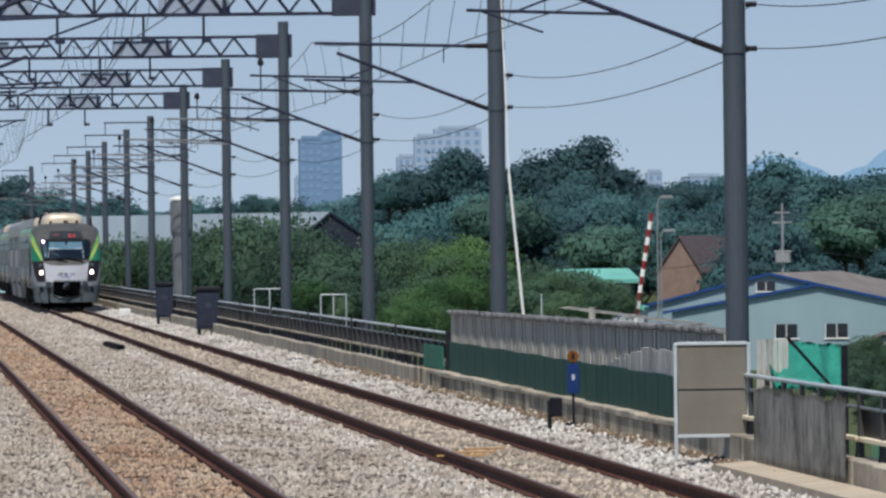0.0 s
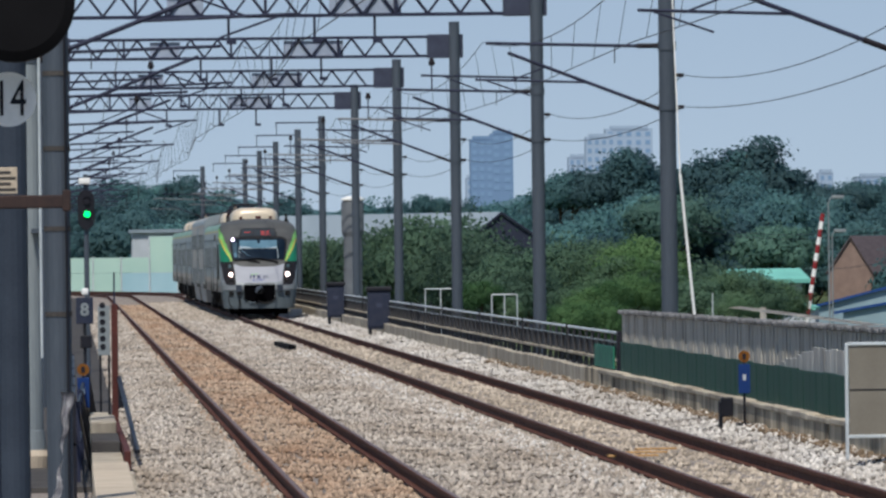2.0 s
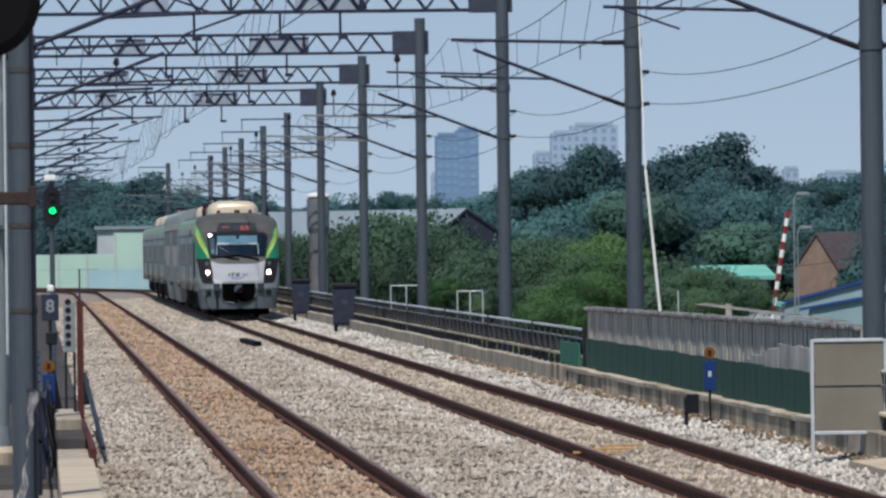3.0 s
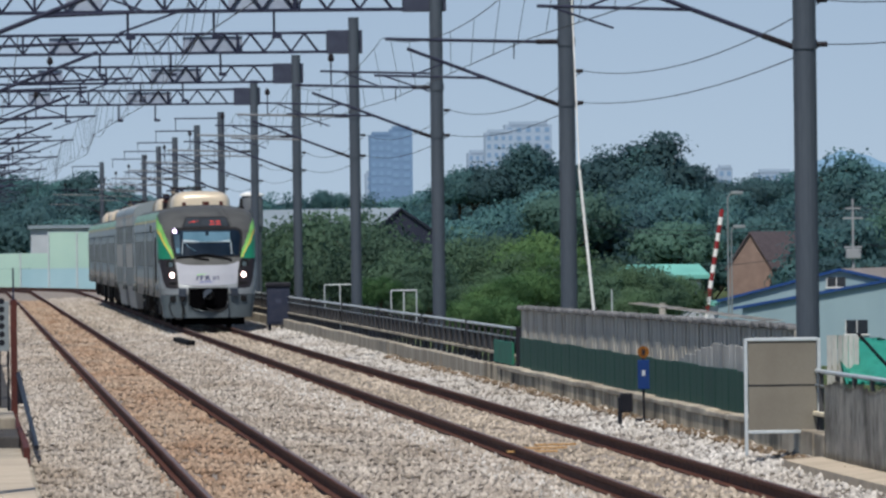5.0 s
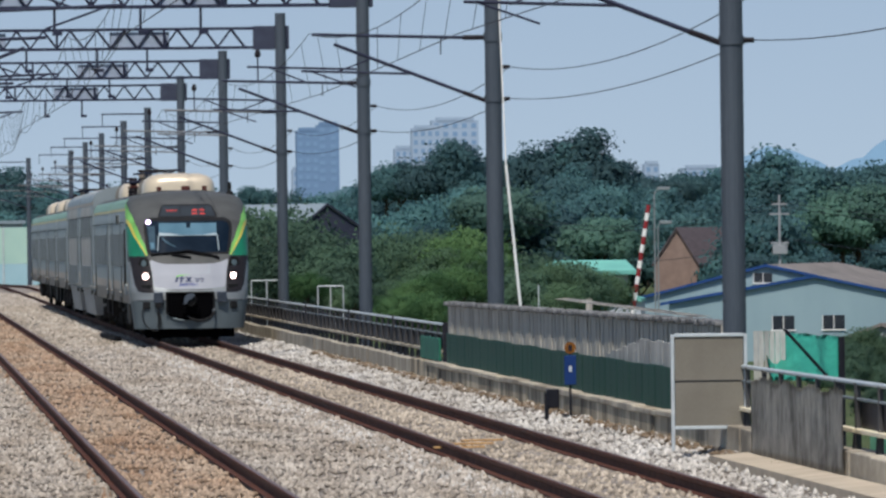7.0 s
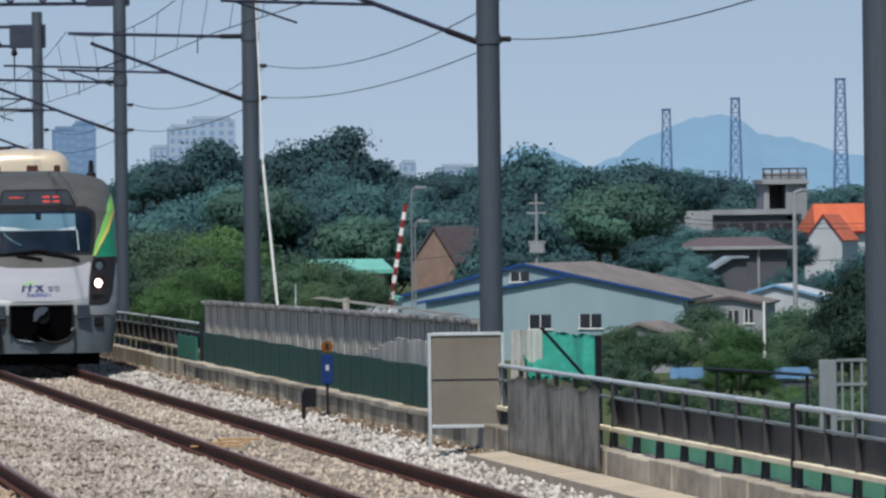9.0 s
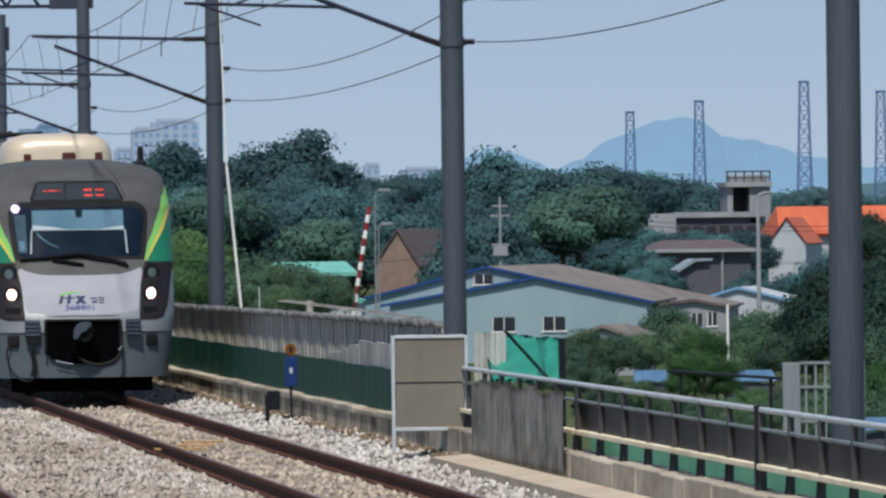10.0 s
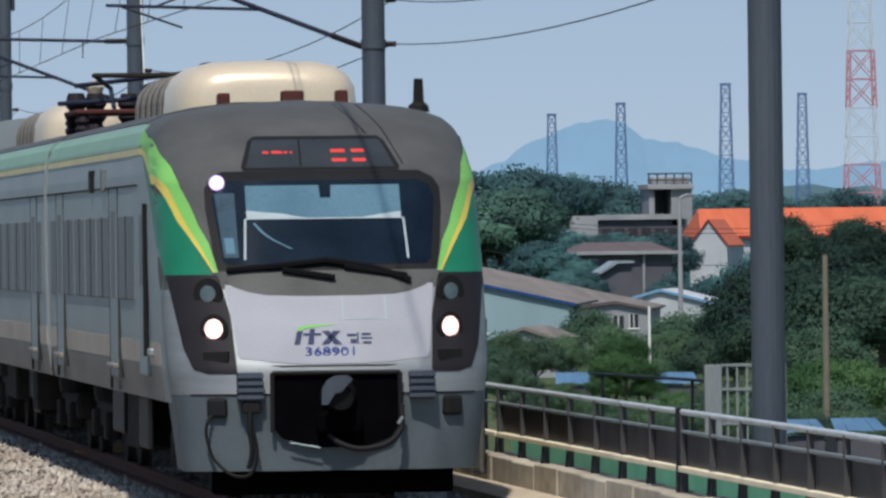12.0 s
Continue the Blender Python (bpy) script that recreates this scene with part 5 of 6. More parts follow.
def gable_house(name, label, u, v_eave, v_ridge, half, d, depth, slew, wall, roof, trim, windows=(), left=None, ground=-3.0):
    """A house whose gable faces the camera; slew: how far the ridge runs to the right over its depth."""
    x, y, ze = sight(u, v_eave, d)
    zr = sight(u, v_ridge, d)[2]
    m = d / LENS
    wr, wl = half * m, (left or half) * m
    ob = empty(name, pose(x, y, ground), label, "house")
    ze, zr = ze - ground, zr - ground
    lean = Matrix(((1, slew / depth, 0, 0), (0, 1, 0, 0), (0, 0, 1, 0), (0, 0, 0, 1)))
    part("wall", moved(prism([(-wl, 0), (wr, 0), (wr, ze), (0, zr - 0.03), (-wl, ze)], 0, depth), lean), wall, ob)
    for s, w in ((-1, wl), (1, wr)):
        over = 1.06
        q = [(0, zr), (s * w * over, zr + (ze - zr) * over), (s * w * over, zr + (ze - zr) * over + 0.1), (0, zr + 0.1)]
        part("roof", moved(prism(q, -0.10, depth + 0.3), lean), roof, ob)
        part("eave_trim", moved(prism([(0, zr - 0.02), (s * w * over, zr + (ze - zr) * over - 0.02), (s * w * over, zr + (ze - zr) * over + 0.11), (0, zr + 0.11)], -0.18, -0.102), lean), trim, ob)
    for wx, wz, ww, wh in windows:
        win = part("window", box(wx - ww / 2, wx + ww / 2, -0.05, 0.02, wz - ground - wh / 2, wz - ground + wh / 2), WINDOW, ob)
        part("window_frame", box(wx - ww / 2 - 0.06, wx + ww / 2 + 0.06, -0.07, -0.051, wz - ground - wh / 2 - 0.06, wz - ground - wh / 2), WHITE, win)
        for k in (-0.96, 0.04):
            part("glazing_bar", box(wx + k * ww * 0.5 - 0.018, wx + k * ww * 0.5 + 0.018, -0.07, -0.051, wz - ground - wh / 2, wz - ground + wh / 2), WHITE, win)
    return ob


m = 380 / LENS
zw = sight(1400, 587, 380)[2]
gable_house("blue_workshop", "pale blue low workshop with a brown roof and blue eaves", 1452, 550, 506, 200, 380, 22, 3.7, BLUEWALL, BROWNROOF, BLUETRIM,
            ((-59 * m, zw, 1.0, 0.62), (31 * m, zw, 1.0, 0.62)), left=262)
gable_house("blue_shed", "pale blue shed with blue eaves behind the workshop", 1365, 560, 487, 330, 404, 20, 5.5, BLUEWALL, BROWNROOF, BLUETRIM,
            ((-0.2, sight(1365, 507, 404)[2], 0.9, 0.45),), left=300)
gable_house("side_annexe", "small grey-brown annexe with dark windows beside the workshop", 1735, 558, 546, 62, 384, 8, 1.5, CONCRETE, BROWNROOF, DARKROOF,
            ((-0.9, sight(1735, 580, 384)[2], 0.5, 0.6), (0.1, sight(1735, 580, 384)[2], 0.5, 0.6), (0.8, sight(1735, 578, 384)[2], 0.4, 0.6)), left=110)
gable_house("brick_house", "brick house with a dark tiled roof among trees", 1206, 482, 420, 38, 600, 12, 5.2, BRICK, DARKROOF, DARKROOF, left=42)
gable_house("teal_shed", "low shed with a faded teal sheet roof", 1112, 549, 542, 28, 300, 3, 0.4, WALLWHITE, TEALROOF, TEALROOF)
gable_house("warehouse", "long warehouse with a blue-grey roof and dark gable", 582, 428, 378, 72, 520, 24, -14.5, NAVYROOF, GREYROOF, NAVYROOF, left=60)
def hip_house(name, label, u0, u1, v_eave, v_ridge, d, depth, wall, roof, gutter, hip=0.2):
    """A house seen along its eave, with a hipped roof."""
    (x0, y, ze), (x1, _, _), zr = sight(u0, v_eave, d), sight(u1, v_eave, d), sight(u0, v_ridge, d)[2]
    ob = empty(name, pose(x0, y, -3), label, "house")
    w, e, r = x1 - x0, ze + 3, zr + 3
    part("wall", box(0.5, w - 0.5, 0.4, depth - 0.4, 0, e - 0.05), wall, ob)
    bm = bmesh.new()
    c = [bm.verts.new(p) for p in ((0, 0, e), (w, 0, e), (w, depth, e), (0, depth, e), (w * hip, depth / 2, r), (w * (1 - hip), depth / 2, r))]
    for f in ((0, 1, 5, 4), (1, 2, 5), (2, 3, 4, 5), (3, 0, 4), (3, 2, 1, 0)):
        bm.faces.new([c[k] for k in f])
    part("roof", bm, roof, ob)
    part("gutter", box(-0.15, w + 0.15, -0.12, 0.0, e - 0.12, e + 0.10, 0.02), gutter, ob)
    part("downpipe", rod((w * 0.67, 0.3, 0), (w * 0.67, 0.3, e), 0.09, 8), gutter, ob)


hip_house("dark_roofed_house", "low house with a dark brown hipped roof and pale gutter", 1655, 1853, 457, 438, 560, 9, DARKWALL, DARKROOF, CONCRETE)
hip_house("teal_roofed_shed", "low shed with a broad faded teal sheet roof", 968, 1136, 499, 477, 430, 6, WALLWHITE, TEALROOF, TEALROOF, 0.08)
hip_house("orange_roofed_hall", "long hall with a bright orange metal roof", 1890, 2350, 428, 377, 760, 14, WALLWHITE, ORANGEROOF, RED, 0.03)
(hx, hy, hz), (gx, _, gz) = sight(1703, 491, 470), sight(1768, 470, 470)
hut = empty("small_roof_house", pose(hx, hy, -3), "small dark hut with a pale lean-to roof", "hut")
gx, gz, hz = gx - hx, gz + 3, hz + 3
part("roof", prism([(0, hz), (gx * 0.5, gz), (gx, gz), (gx, gz - 0.12), (gx * 0.55, gz - 0.14), (0.05, hz - 0.14)], -0.3, 3.0), GREYROOF, hut)
part("wall", prism([(0.2, 0), (gx - 0.1, 0), (gx - 0.1, gz - 0.15), (gx * 0.56, gz - 0.2), (0.2, hz - 0.1)], 0, 2.8), DARKWALL, hut)
gable_house("orange_roofed_house", "white house with a bright orange metal roof", 1903, 442, 398, 34, 700, 12, 3, WALLWHITE, ORANGEROOF, RED, left=33)
gable_house("pale_greenhouse", "whitish greenhouse roofs in a row", 1815, 552, 524, 110, 430, 9, 2, WALLWHITE, WALLWHITE, BLUESHEET, left=100)
gable_house("grey_hut", "small hut with a grey sheet roof in the shrubs", 1570, 612, 592, 55, 340, 5, 1.5, CONCRETE, BROWNROOF, BROWNROOF, left=55)
for u, w, v, d in ((1625, 68, 690, 205), (1800, 84, 690, 205), (2035, 80, 778, 118), (2128, 95, 776, 116)):
    (x, y, z0), z1, w = sight(u, v, d), sight(u, v - 17, d)[2], w * d / LENS
    b = empty("blue_lean_to", pose(x, y, -3), "small lean-to with a sloping sky-blue sheet roof", "shed", "blue lean-tos")
    for k in range(4):
        bm = bmesh.new()
        s0, s1, back = w * k / 4, w * (k + 0.985) / 4, w * 0.16
        c = [bm.verts.new(q) for q in ((s0, 0, z0 + 3 + 0.012 * (k % 2)), (s1, 0, z0 + 3 + 0.012 * (k % 2)), (s1 * 0.86 + back, 1.2, z1 + 3.03), (s0 * 0.86 + back, 1.2, z1 + 3.03))]
        bm.faces.new(c)
        bmesh.ops.solidify(bm, geom=bm.faces[:], thickness=0.03)
        part("roof_sheet", bm, BLUESHEET, b)
    part("wall", box(0.04, w - 0.04, 0.08, 1.1, 0, z0 + 2.94), DARKWALL, b)

# flat concrete works with a rooftop frame
x, y, z = sight(1690, 390, 800)
k = 800 / LENS
b = empty("concrete_works", pose(x, y, -3), "grey flat-roofed works with an open tower on its roof", "building")
z += 3
part("block", box(-55 * k, 15 * k, 0, 12, 0, z, 0.05), CONCRETE, b)
part("long_hall", box(15 * k, 175 * k, 2, 14, 0, z - 0.4, 0.05), DARKWALL, b)
part("parapet", box(15 * k, 178 * k, 1.6, 2.0, z - 0.4, z + 0.1), CONCRETE, b)
for i in range(6):
    part("window", box((25 + 24 * i) * k, (42 + 24 * i) * k, 1.5, 1.7, z - 2.6, z - 1.2), WINDOW, b)
tw = part("tower", box(112 * k, 122 * k, 2, 8, z, z + 2.9, 0.04), CONCRETE, b)
part("tower_column", box(152 * k, 190 * k, 2, 8, z - 1, z + 2.9, 0.04), CONCRETE, tw)
part("tower_back", box(112 * k, 190 * k, 7.4, 8, z, z + 2.9), CONCRETE, tw)
part("tower_slab", box(108 * k, 192 * k, 1.5, 8.5, z + 2.4, z + 2.9, 0.05), CONCRETE, tw)
part("sign_frame", box(110 * k, 190 * k, 2.0, 2.2, z + 3.2, z + 3.35), DARKWALL, tw)
part("sign_frame", box(110 * k, 190 * k, 2.0, 2.2, z + 3.8, z + 3.95), DARKWALL, tw)
for i in range(6):
    part("sign_post", box((111 + 15.4 * i) * k, (113.5 + 15.4 * i) * k, 2.0, 2.2, z + 2.85, z + 3.95), DARKWALL, tw)
part("tower_roof", box(120 * k, 188 * k, 3.0, 6.0, z + 2.9, z + 3.6, 0.1), CONCRETE, tw)


def lattice_tower(u, v_top, v_foot, width, d, paint, label):
    """Four legs, rings and crossed braces."""
    x, y, zt = sight(u, v_top, d)
    zf = -3.0
    w = width * d / LENS / 2
    ob = empty("lattice_tower", pose(x, y, zf), label, "lattice tower", "lattice towers")
    h = zt - zf
    top = 0.72
    at = lambda f, sx, sy: (sx * w * (1.9 - (1.9 - top) * min(1, f ** 0.6)), sy * w * (1.9 - (1.9 - top) * min(1, f ** 0.6)), h * f)
    r = w * 0.08
    n = max(8, int(h / (w * 2.4)))
    colour = lambda i: paint[i % len(paint)]
    for i in range(n):
        f, g = i / n, (i + 1) / n
        seg = bmesh.new()
        corners = ((-1, -1), (1, -1), (1, 1), (-1, 1))
        for j, c in enumerate(corners):
            e = corners[(j + 1) % 4]
            rod(at(f, *c), at(g, *c), r, 5, bm=seg)
            rod(at(g, *c), at(g, *e), r * 0.8, 4, bm=seg)
            rod(at(f, *c), at(g, *e), r * 0.6, 4, bm=seg)
            rod(at(f, *e), at(g, *c), r * 0.6, 4, bm=seg)
        part("lattice_section", seg, colour(i), ob)
    part("head_platform", box(-w * 0.85, w * 0.85, -w * 0.85, w * 0.85, h - 0.2, h + 0.2), paint[0], ob)
    return ob


TOWERBLUE = veiled("hazed_blue_steel", (0.075, 0.125, 0.25), 0.6)
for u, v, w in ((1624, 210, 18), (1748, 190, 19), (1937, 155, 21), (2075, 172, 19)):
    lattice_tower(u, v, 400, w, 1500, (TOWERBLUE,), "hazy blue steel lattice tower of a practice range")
TOWERRED = veiled("hazed_red_steel", (0.36, 0.20, 0.24), 0.6)
TOWERPALE = veiled("hazed_pale_steel", (0.40, 0.47, 0.55), 0.6)
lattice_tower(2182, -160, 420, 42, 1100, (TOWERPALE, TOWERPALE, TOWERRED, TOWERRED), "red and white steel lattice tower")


def lamp_post(u, v_top, d, r, label, arm=0.0, mat=None, foot=-3.0):
    x, y, z = sight(u, v_top, d)
    ob = empty("street_pole", pose(x, y, foot), label, "pole", "poles in the village")
    part("shaft", rod((0, 0, 0), (0, 0, z - foot), r, 10, r * 0.7), mat or STEEL, ob)
    if arm:
        part("arm", rod((0, 0, z - foot), (arm, 0, z - foot + 0.15), r * 0.6, 8), mat or STEEL, ob)
        part("lamp_head", box(arm, arm + 0.35, -0.1, 0.1, z - foot + 0.1, z - foot + 0.2, 0.02), mat or STEEL, ob)
    return ob


lamp_post(1166, 358, 250, 0.032, "thin pale street lamp on a pole", 0.10, STEELPALE)
lamp_post(1172, 418, 250, 0.028, "thin pale metal post with arm", 0.06, STEELPALE)
lamp_post(1852, 358, 420, 0.13, "grey street lamp with a short arm", 0.4, CONCRETE)
lamp_post(2113, 460, 150, 0.07, "weathered wooden pole in the shrubs", mat=material("grey_wood", (0.19, 0.17, 0.135), rough=0.9))
lamp_post(1795, 552, 240, 0.05, "white concrete post by a hedge", mat=WHITE)
lamp_post(958, 520, 170, 0.02, "thin pale stake by the railing", mat=RAILING)
p = lamp_post(1389, 360, 520, 0.10, "utility pole with crossarms and a transformer", mat=CONCRETE)
zt = sight(1389, 360, 520)[2] + 3
for dz, w in ((0.55, 0.45), (1.15, 0.6), (2.9, 0.55)):
    part("crossarm", box(-w, w, -0.05, 0.05, zt - dz - 0.05, zt - dz + 0.05), CONCRETE, p)
part("transformer", box(-0.45, 0.45, -0.3, 0.3, zt - 3.6, zt - 3.0, 0.05), CONCRETE, p)

# raised barrier arm, banded red and white
x, y, z0 = sight(1124, 575, 250)
x1, _, z1 = sight(1156, 378, 250)
b = empty("barrier_arm", pose(x, y, z0), "raised red and white level-crossing barrier arm", "barrier")
n = 14
for i in range(-6, n):
    p, q = [Vector(((x1 - x) * k / n, 0, (z1 - z0) * k / n)) for k in (i, i + 1)]
    part("band", rod(p, q, 0.065, 10), RED if i % 2 else WHITE, b)

# low shed roof behind the sheet fence
b = empty("low_shed", pose(0, 0, 0), "low shed with a pale grey corrugated roof behind the fence", "shed")
p0, p1 = Vector(sight(985, 545, 146)), Vector(sight(1240, 578, 128))
for k in range(24):
    p, q = p0.lerp(p1, k / 24), p0.lerp(p1, (k + 0.96) / 24)
    seg = bmesh.new()
    side = Vector((0.22, 0.0, 0.02))
    c = [seg.verts.new(v) for v in (p, q, q + side, p + side)]
    seg.faces.new(c)
    bmesh.ops.solidify(seg, geom=seg.faces[:], thickness=0.06)
    part("roof_sheet", seg, SLATWHITE if k % 4 else SLAT, b)
part("back_wall", rod(p0 + Vector((0.6, 0, -4.2)), p0 + Vector((0.6, 0, 0.0)), 0.06, 6), SLAT, b)
part("back_wall", rod(p1 + Vector((0.6, 0, -4.2)), p1 + Vector((0.6, 0, 0.0)), 0.06, 6), SLAT, b)

# tarpaulin heap, posts and gate beside the fence
bm = bmesh.new()
grid = []
for i in range(19):
    row = []
    for j in range(9):
        u, v = i / 18, j / 8
        sag = 0.10 * math.sin(i * 0.9) * v + 0.05 * math.sin(i * 2.1 + j)
        x, y, z = sight(1372 + 128 * u - 18 * v * (1 - u), 690 - 88 * v + 10 * u * v, 122 + 4 * v + sag * 4)
        row.append(bm.verts.new((x, y + 0.6 * math.sin(u * 9), z + 0.4 * sag * 0.3)))
    grid.append(row)
for i in range(18):
    for j in range(8):
        bm.faces.new((grid[i][j], grid[i + 1][j], grid[i + 1][j + 1], grid[i][j + 1]))
bmesh.ops.solidify(bm, geom=bm.faces[:], thickness=0.03)
tagged(mesh_object("tarpaulin", bm, TEAL, smooth=True), "teal tarpaulin thrown over a heap behind the railing", "tarpaulin")
x0, y0, z0 = sight(1395, 598, 121)
x1, y1, z1 = sight(1480, 690, 121)
b = empty("tarpaulin_pole", pose(0, 0, 0), "dark pole lying across the tarpaulin", "pole")
part("pole", rod((x0, y0, z0), (x1, y1 + 0.2, z1), 0.024, 8), DARK, b)
ux, uy, uz = sight(1497, 612, 122)
part("upright", rod((ux, uy, uz), (ux, uy, -3), 0.05, 8), DARK, b)
x, y, z = sight(1340, 602, 124)
b = empty("white_sheet_wall", pose(x, y, -0.2), "whitish corrugated sheet wall beside the tarpaulin", "sheet wall")
for i in range(6):
    part("sheet", box(0.075 * i * 1.05, 0.075 * i * 1.05 + 0.07, 0.02 * (i % 2), 0.02 * (i % 2) + 0.02, 0, z + 0.2), SLATWHITE, b)
x, y, z = sight(1893, 656, 92)
b = empty("steel_gate", pose(x, y, -1.2), "pale steel gate frame behind the railing", "gate")
hh = z + 1.2
part("solid_leaf", box(0.0, 0.19, 0.0, 0.06, 0, hh, 0.01), STEELPALE, b)
for i in range(6):
    part("gate_bar", box(0.24 + 0.105 * i, 0.262 + 0.105 * i, 0.0, 0.03, 0, hh), STEELPALE, b)
for zz in (hh - 0.02, hh - 0.28, hh - 0.65):
    part("gate_rail", box(0.19, 0.86, -0.01, 0.04, zz, zz + 0.03), STEELPALE, b)
part("gate_post", box(0.85, 0.89, -0.02, 0.05, 0, hh + 0.02, 0.005), STEELPALE, b)
for u, w in ((448, 55), (566, 45), (212, 40)):
    d = 11.3 * LENS / (u - AHEAD)
    x, y, z = sight(u, {448: 512, 566: 522, 212: 492}[u], d)
    b = empty("tubular_frame", pose(x, y, -1.5), "white tubular frame standing behind the railing", "frame", "white frames")
    ww = w * d / LENS
    for q in (0, 0.5, 1):
        part("upright", rod((ww * q, 0, 0), (ww * q, 0, z + 1.5), 0.02, 8), RAILING, b)
    part("top_bar", rod((0, 0, z + 1.5), (ww, 0, z + 1.5), 0.02, 8), RAILING, b)

# round tank on a stand behind the masts
x, y, z = sight(321, 350, 330)
b = empty("water_tank", pose(x, y, -3), "grey round tank on a tall column", "tank")
part("column", rod((0, 0, 0), (0, 0, z + 1.6), 0.36, 20), TANKGREY, b)
part("tank_body", moved(lathe([(0.36, 0.0), (0.43, 0.2), (0.43, 1.3), (0.3, 1.45)], 24), pose(0, 0, z + 1.5)), TANKGREY, b)
part("tank_lid", moved(lathe([(0.46, 0.0), (0.46, 0.06), (0.2, 0.16)], 24), pose(0, 0, z + 2.9)), WHITE, b)

# pale noise barriers round the far bend
PALEGREEN = material("pale_green_acrylic", (0.42, 0.58, 0.50), (0.36, 0.52, 0.46), 0.4, 0.4)
PALEBLUE = material("pale_blue_acrylic", (0.36, 0.52, 0.58), (0.30, 0.46, 0.52), 0.4, 0.4)
b = empty("noise_barrier", pose(0, 640, 0), "pale green translucent noise barrier round the bend", "noise barrier")
for i in range(14):
    x = -13 + 2.1 * i
    low = -0.4
    hi = 2.35 if i < 9 else 3.9
    part("lower_panel", box(x, x + 2.04, 0, 0.12, low, 1.2), PALEBLUE if i >= 8 else PALEGREEN, b)
    part("upper_panel", box(x, x + 2.04, 0, 0.12, 1.22, hi), PALEGREEN, b)
    part("panel_post", box(x - 0.05, x + 0.05, -0.08, 0.2, low, hi + 0.05), RAILING, b)
x, y, z = sight(-10, 412, 660)
b = empty("far_hall", pose(x, y, -3), "pale blue-grey flat-roofed hall beyond the bend", "building")
part("block", box(-2.6, 2.4, 0, 8, 0, z + 3, 0.05), WALLWHITE, b)
part("roof_slab", box(-2.8, 2.6, -0.3, 8.3, z + 3, z + 3.25), GREYROOF, b)
part("window", box(-1.2, 0.8, -0.06, 0.02, z + 1.2, z + 2.0), WINDOW, b)

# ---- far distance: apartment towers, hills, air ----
APT = veiled("hazed_blue_apartment", (0.15, 0.24, 0.38), 0.55)
APTPALE = veiled("hazed_pale_apartment", (0.28, 0.36, 0.47), 0.6)
APTWIN = veiled("hazed_apartment_window", (0.16, 0.26, 0.40), 0.6)


def apartment(u0, u1, v_top, d, wall, storeys, bays, label):
    x0, y, z = sight(u0, v_top, d)
    x1 = sight(u1, v_top, d)[0]
    ob = empty("apartment_tower", pose(x0, y, -3), label, "apartment block", "far apartment blocks")
    w, h = x1 - x0, z + 3
    part("block", box(0, w, 0, 12, 0, h), wall, ob)
    part("roof_crown", box(w * 0.1, w * 0.9, -0.5, 6, h, h + 1.0), wall, ob)
    for i in range(storeys):
        zz = h - (i + 0.9) * 2.9
        for j in range(bays):
            xx = w * (j + 0.22) / bays
            part("window", box(xx, xx + w * 0.5 / bays, -0.25, 0.1, zz, zz + 1.5), APTWIN, ob)


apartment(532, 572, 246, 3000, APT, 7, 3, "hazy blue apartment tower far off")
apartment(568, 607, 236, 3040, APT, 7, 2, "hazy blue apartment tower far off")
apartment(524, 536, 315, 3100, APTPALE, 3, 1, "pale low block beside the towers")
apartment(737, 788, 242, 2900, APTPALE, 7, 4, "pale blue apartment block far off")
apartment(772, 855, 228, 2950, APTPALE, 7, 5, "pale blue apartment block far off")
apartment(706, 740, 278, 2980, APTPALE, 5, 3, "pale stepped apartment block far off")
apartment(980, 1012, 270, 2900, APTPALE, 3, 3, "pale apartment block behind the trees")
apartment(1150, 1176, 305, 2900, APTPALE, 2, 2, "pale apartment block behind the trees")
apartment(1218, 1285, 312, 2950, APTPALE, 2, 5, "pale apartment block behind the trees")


def ridge(name, d, line, colour, strength):
    """A far hill range scaled to fit the camera's view, haze painted as glow."""
    pts = [sight(u, v, d) for u, v in line]
    fine = []
    for (xa, _, za), (xb, _, zb) in zip(pts, pts[1:]):
        for i in range(12):
            f = i / 12
            x = xa + (xb - xa) * f
            fine.append((x, za + (zb - za) * f + 1.8 * noise.noise((x * 0.05, d, 0)) + 1.3 * noise.noise((x * 0.13, d, 3))))
    verts, faces = [], []
    for x, z in fine:
        verts += [(x, d - 60, -4), (x, d, z), (x, d + 120, -4)]
    for i in range(len(fine) - 1):
        a, b = 3 * i, 3 * i + 3
        faces += [(a, b, b + 1, a + 1), (a + 1, b + 1, b + 2, a + 2)]
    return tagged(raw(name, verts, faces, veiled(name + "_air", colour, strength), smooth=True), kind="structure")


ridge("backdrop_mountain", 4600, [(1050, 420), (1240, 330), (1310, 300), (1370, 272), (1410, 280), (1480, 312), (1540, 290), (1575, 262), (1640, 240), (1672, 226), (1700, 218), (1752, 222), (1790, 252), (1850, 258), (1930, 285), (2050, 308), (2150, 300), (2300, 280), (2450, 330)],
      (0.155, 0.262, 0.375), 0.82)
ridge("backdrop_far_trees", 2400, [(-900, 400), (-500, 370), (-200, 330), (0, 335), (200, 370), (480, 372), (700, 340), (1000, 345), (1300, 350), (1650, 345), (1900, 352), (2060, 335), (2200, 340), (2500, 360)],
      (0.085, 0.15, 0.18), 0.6)

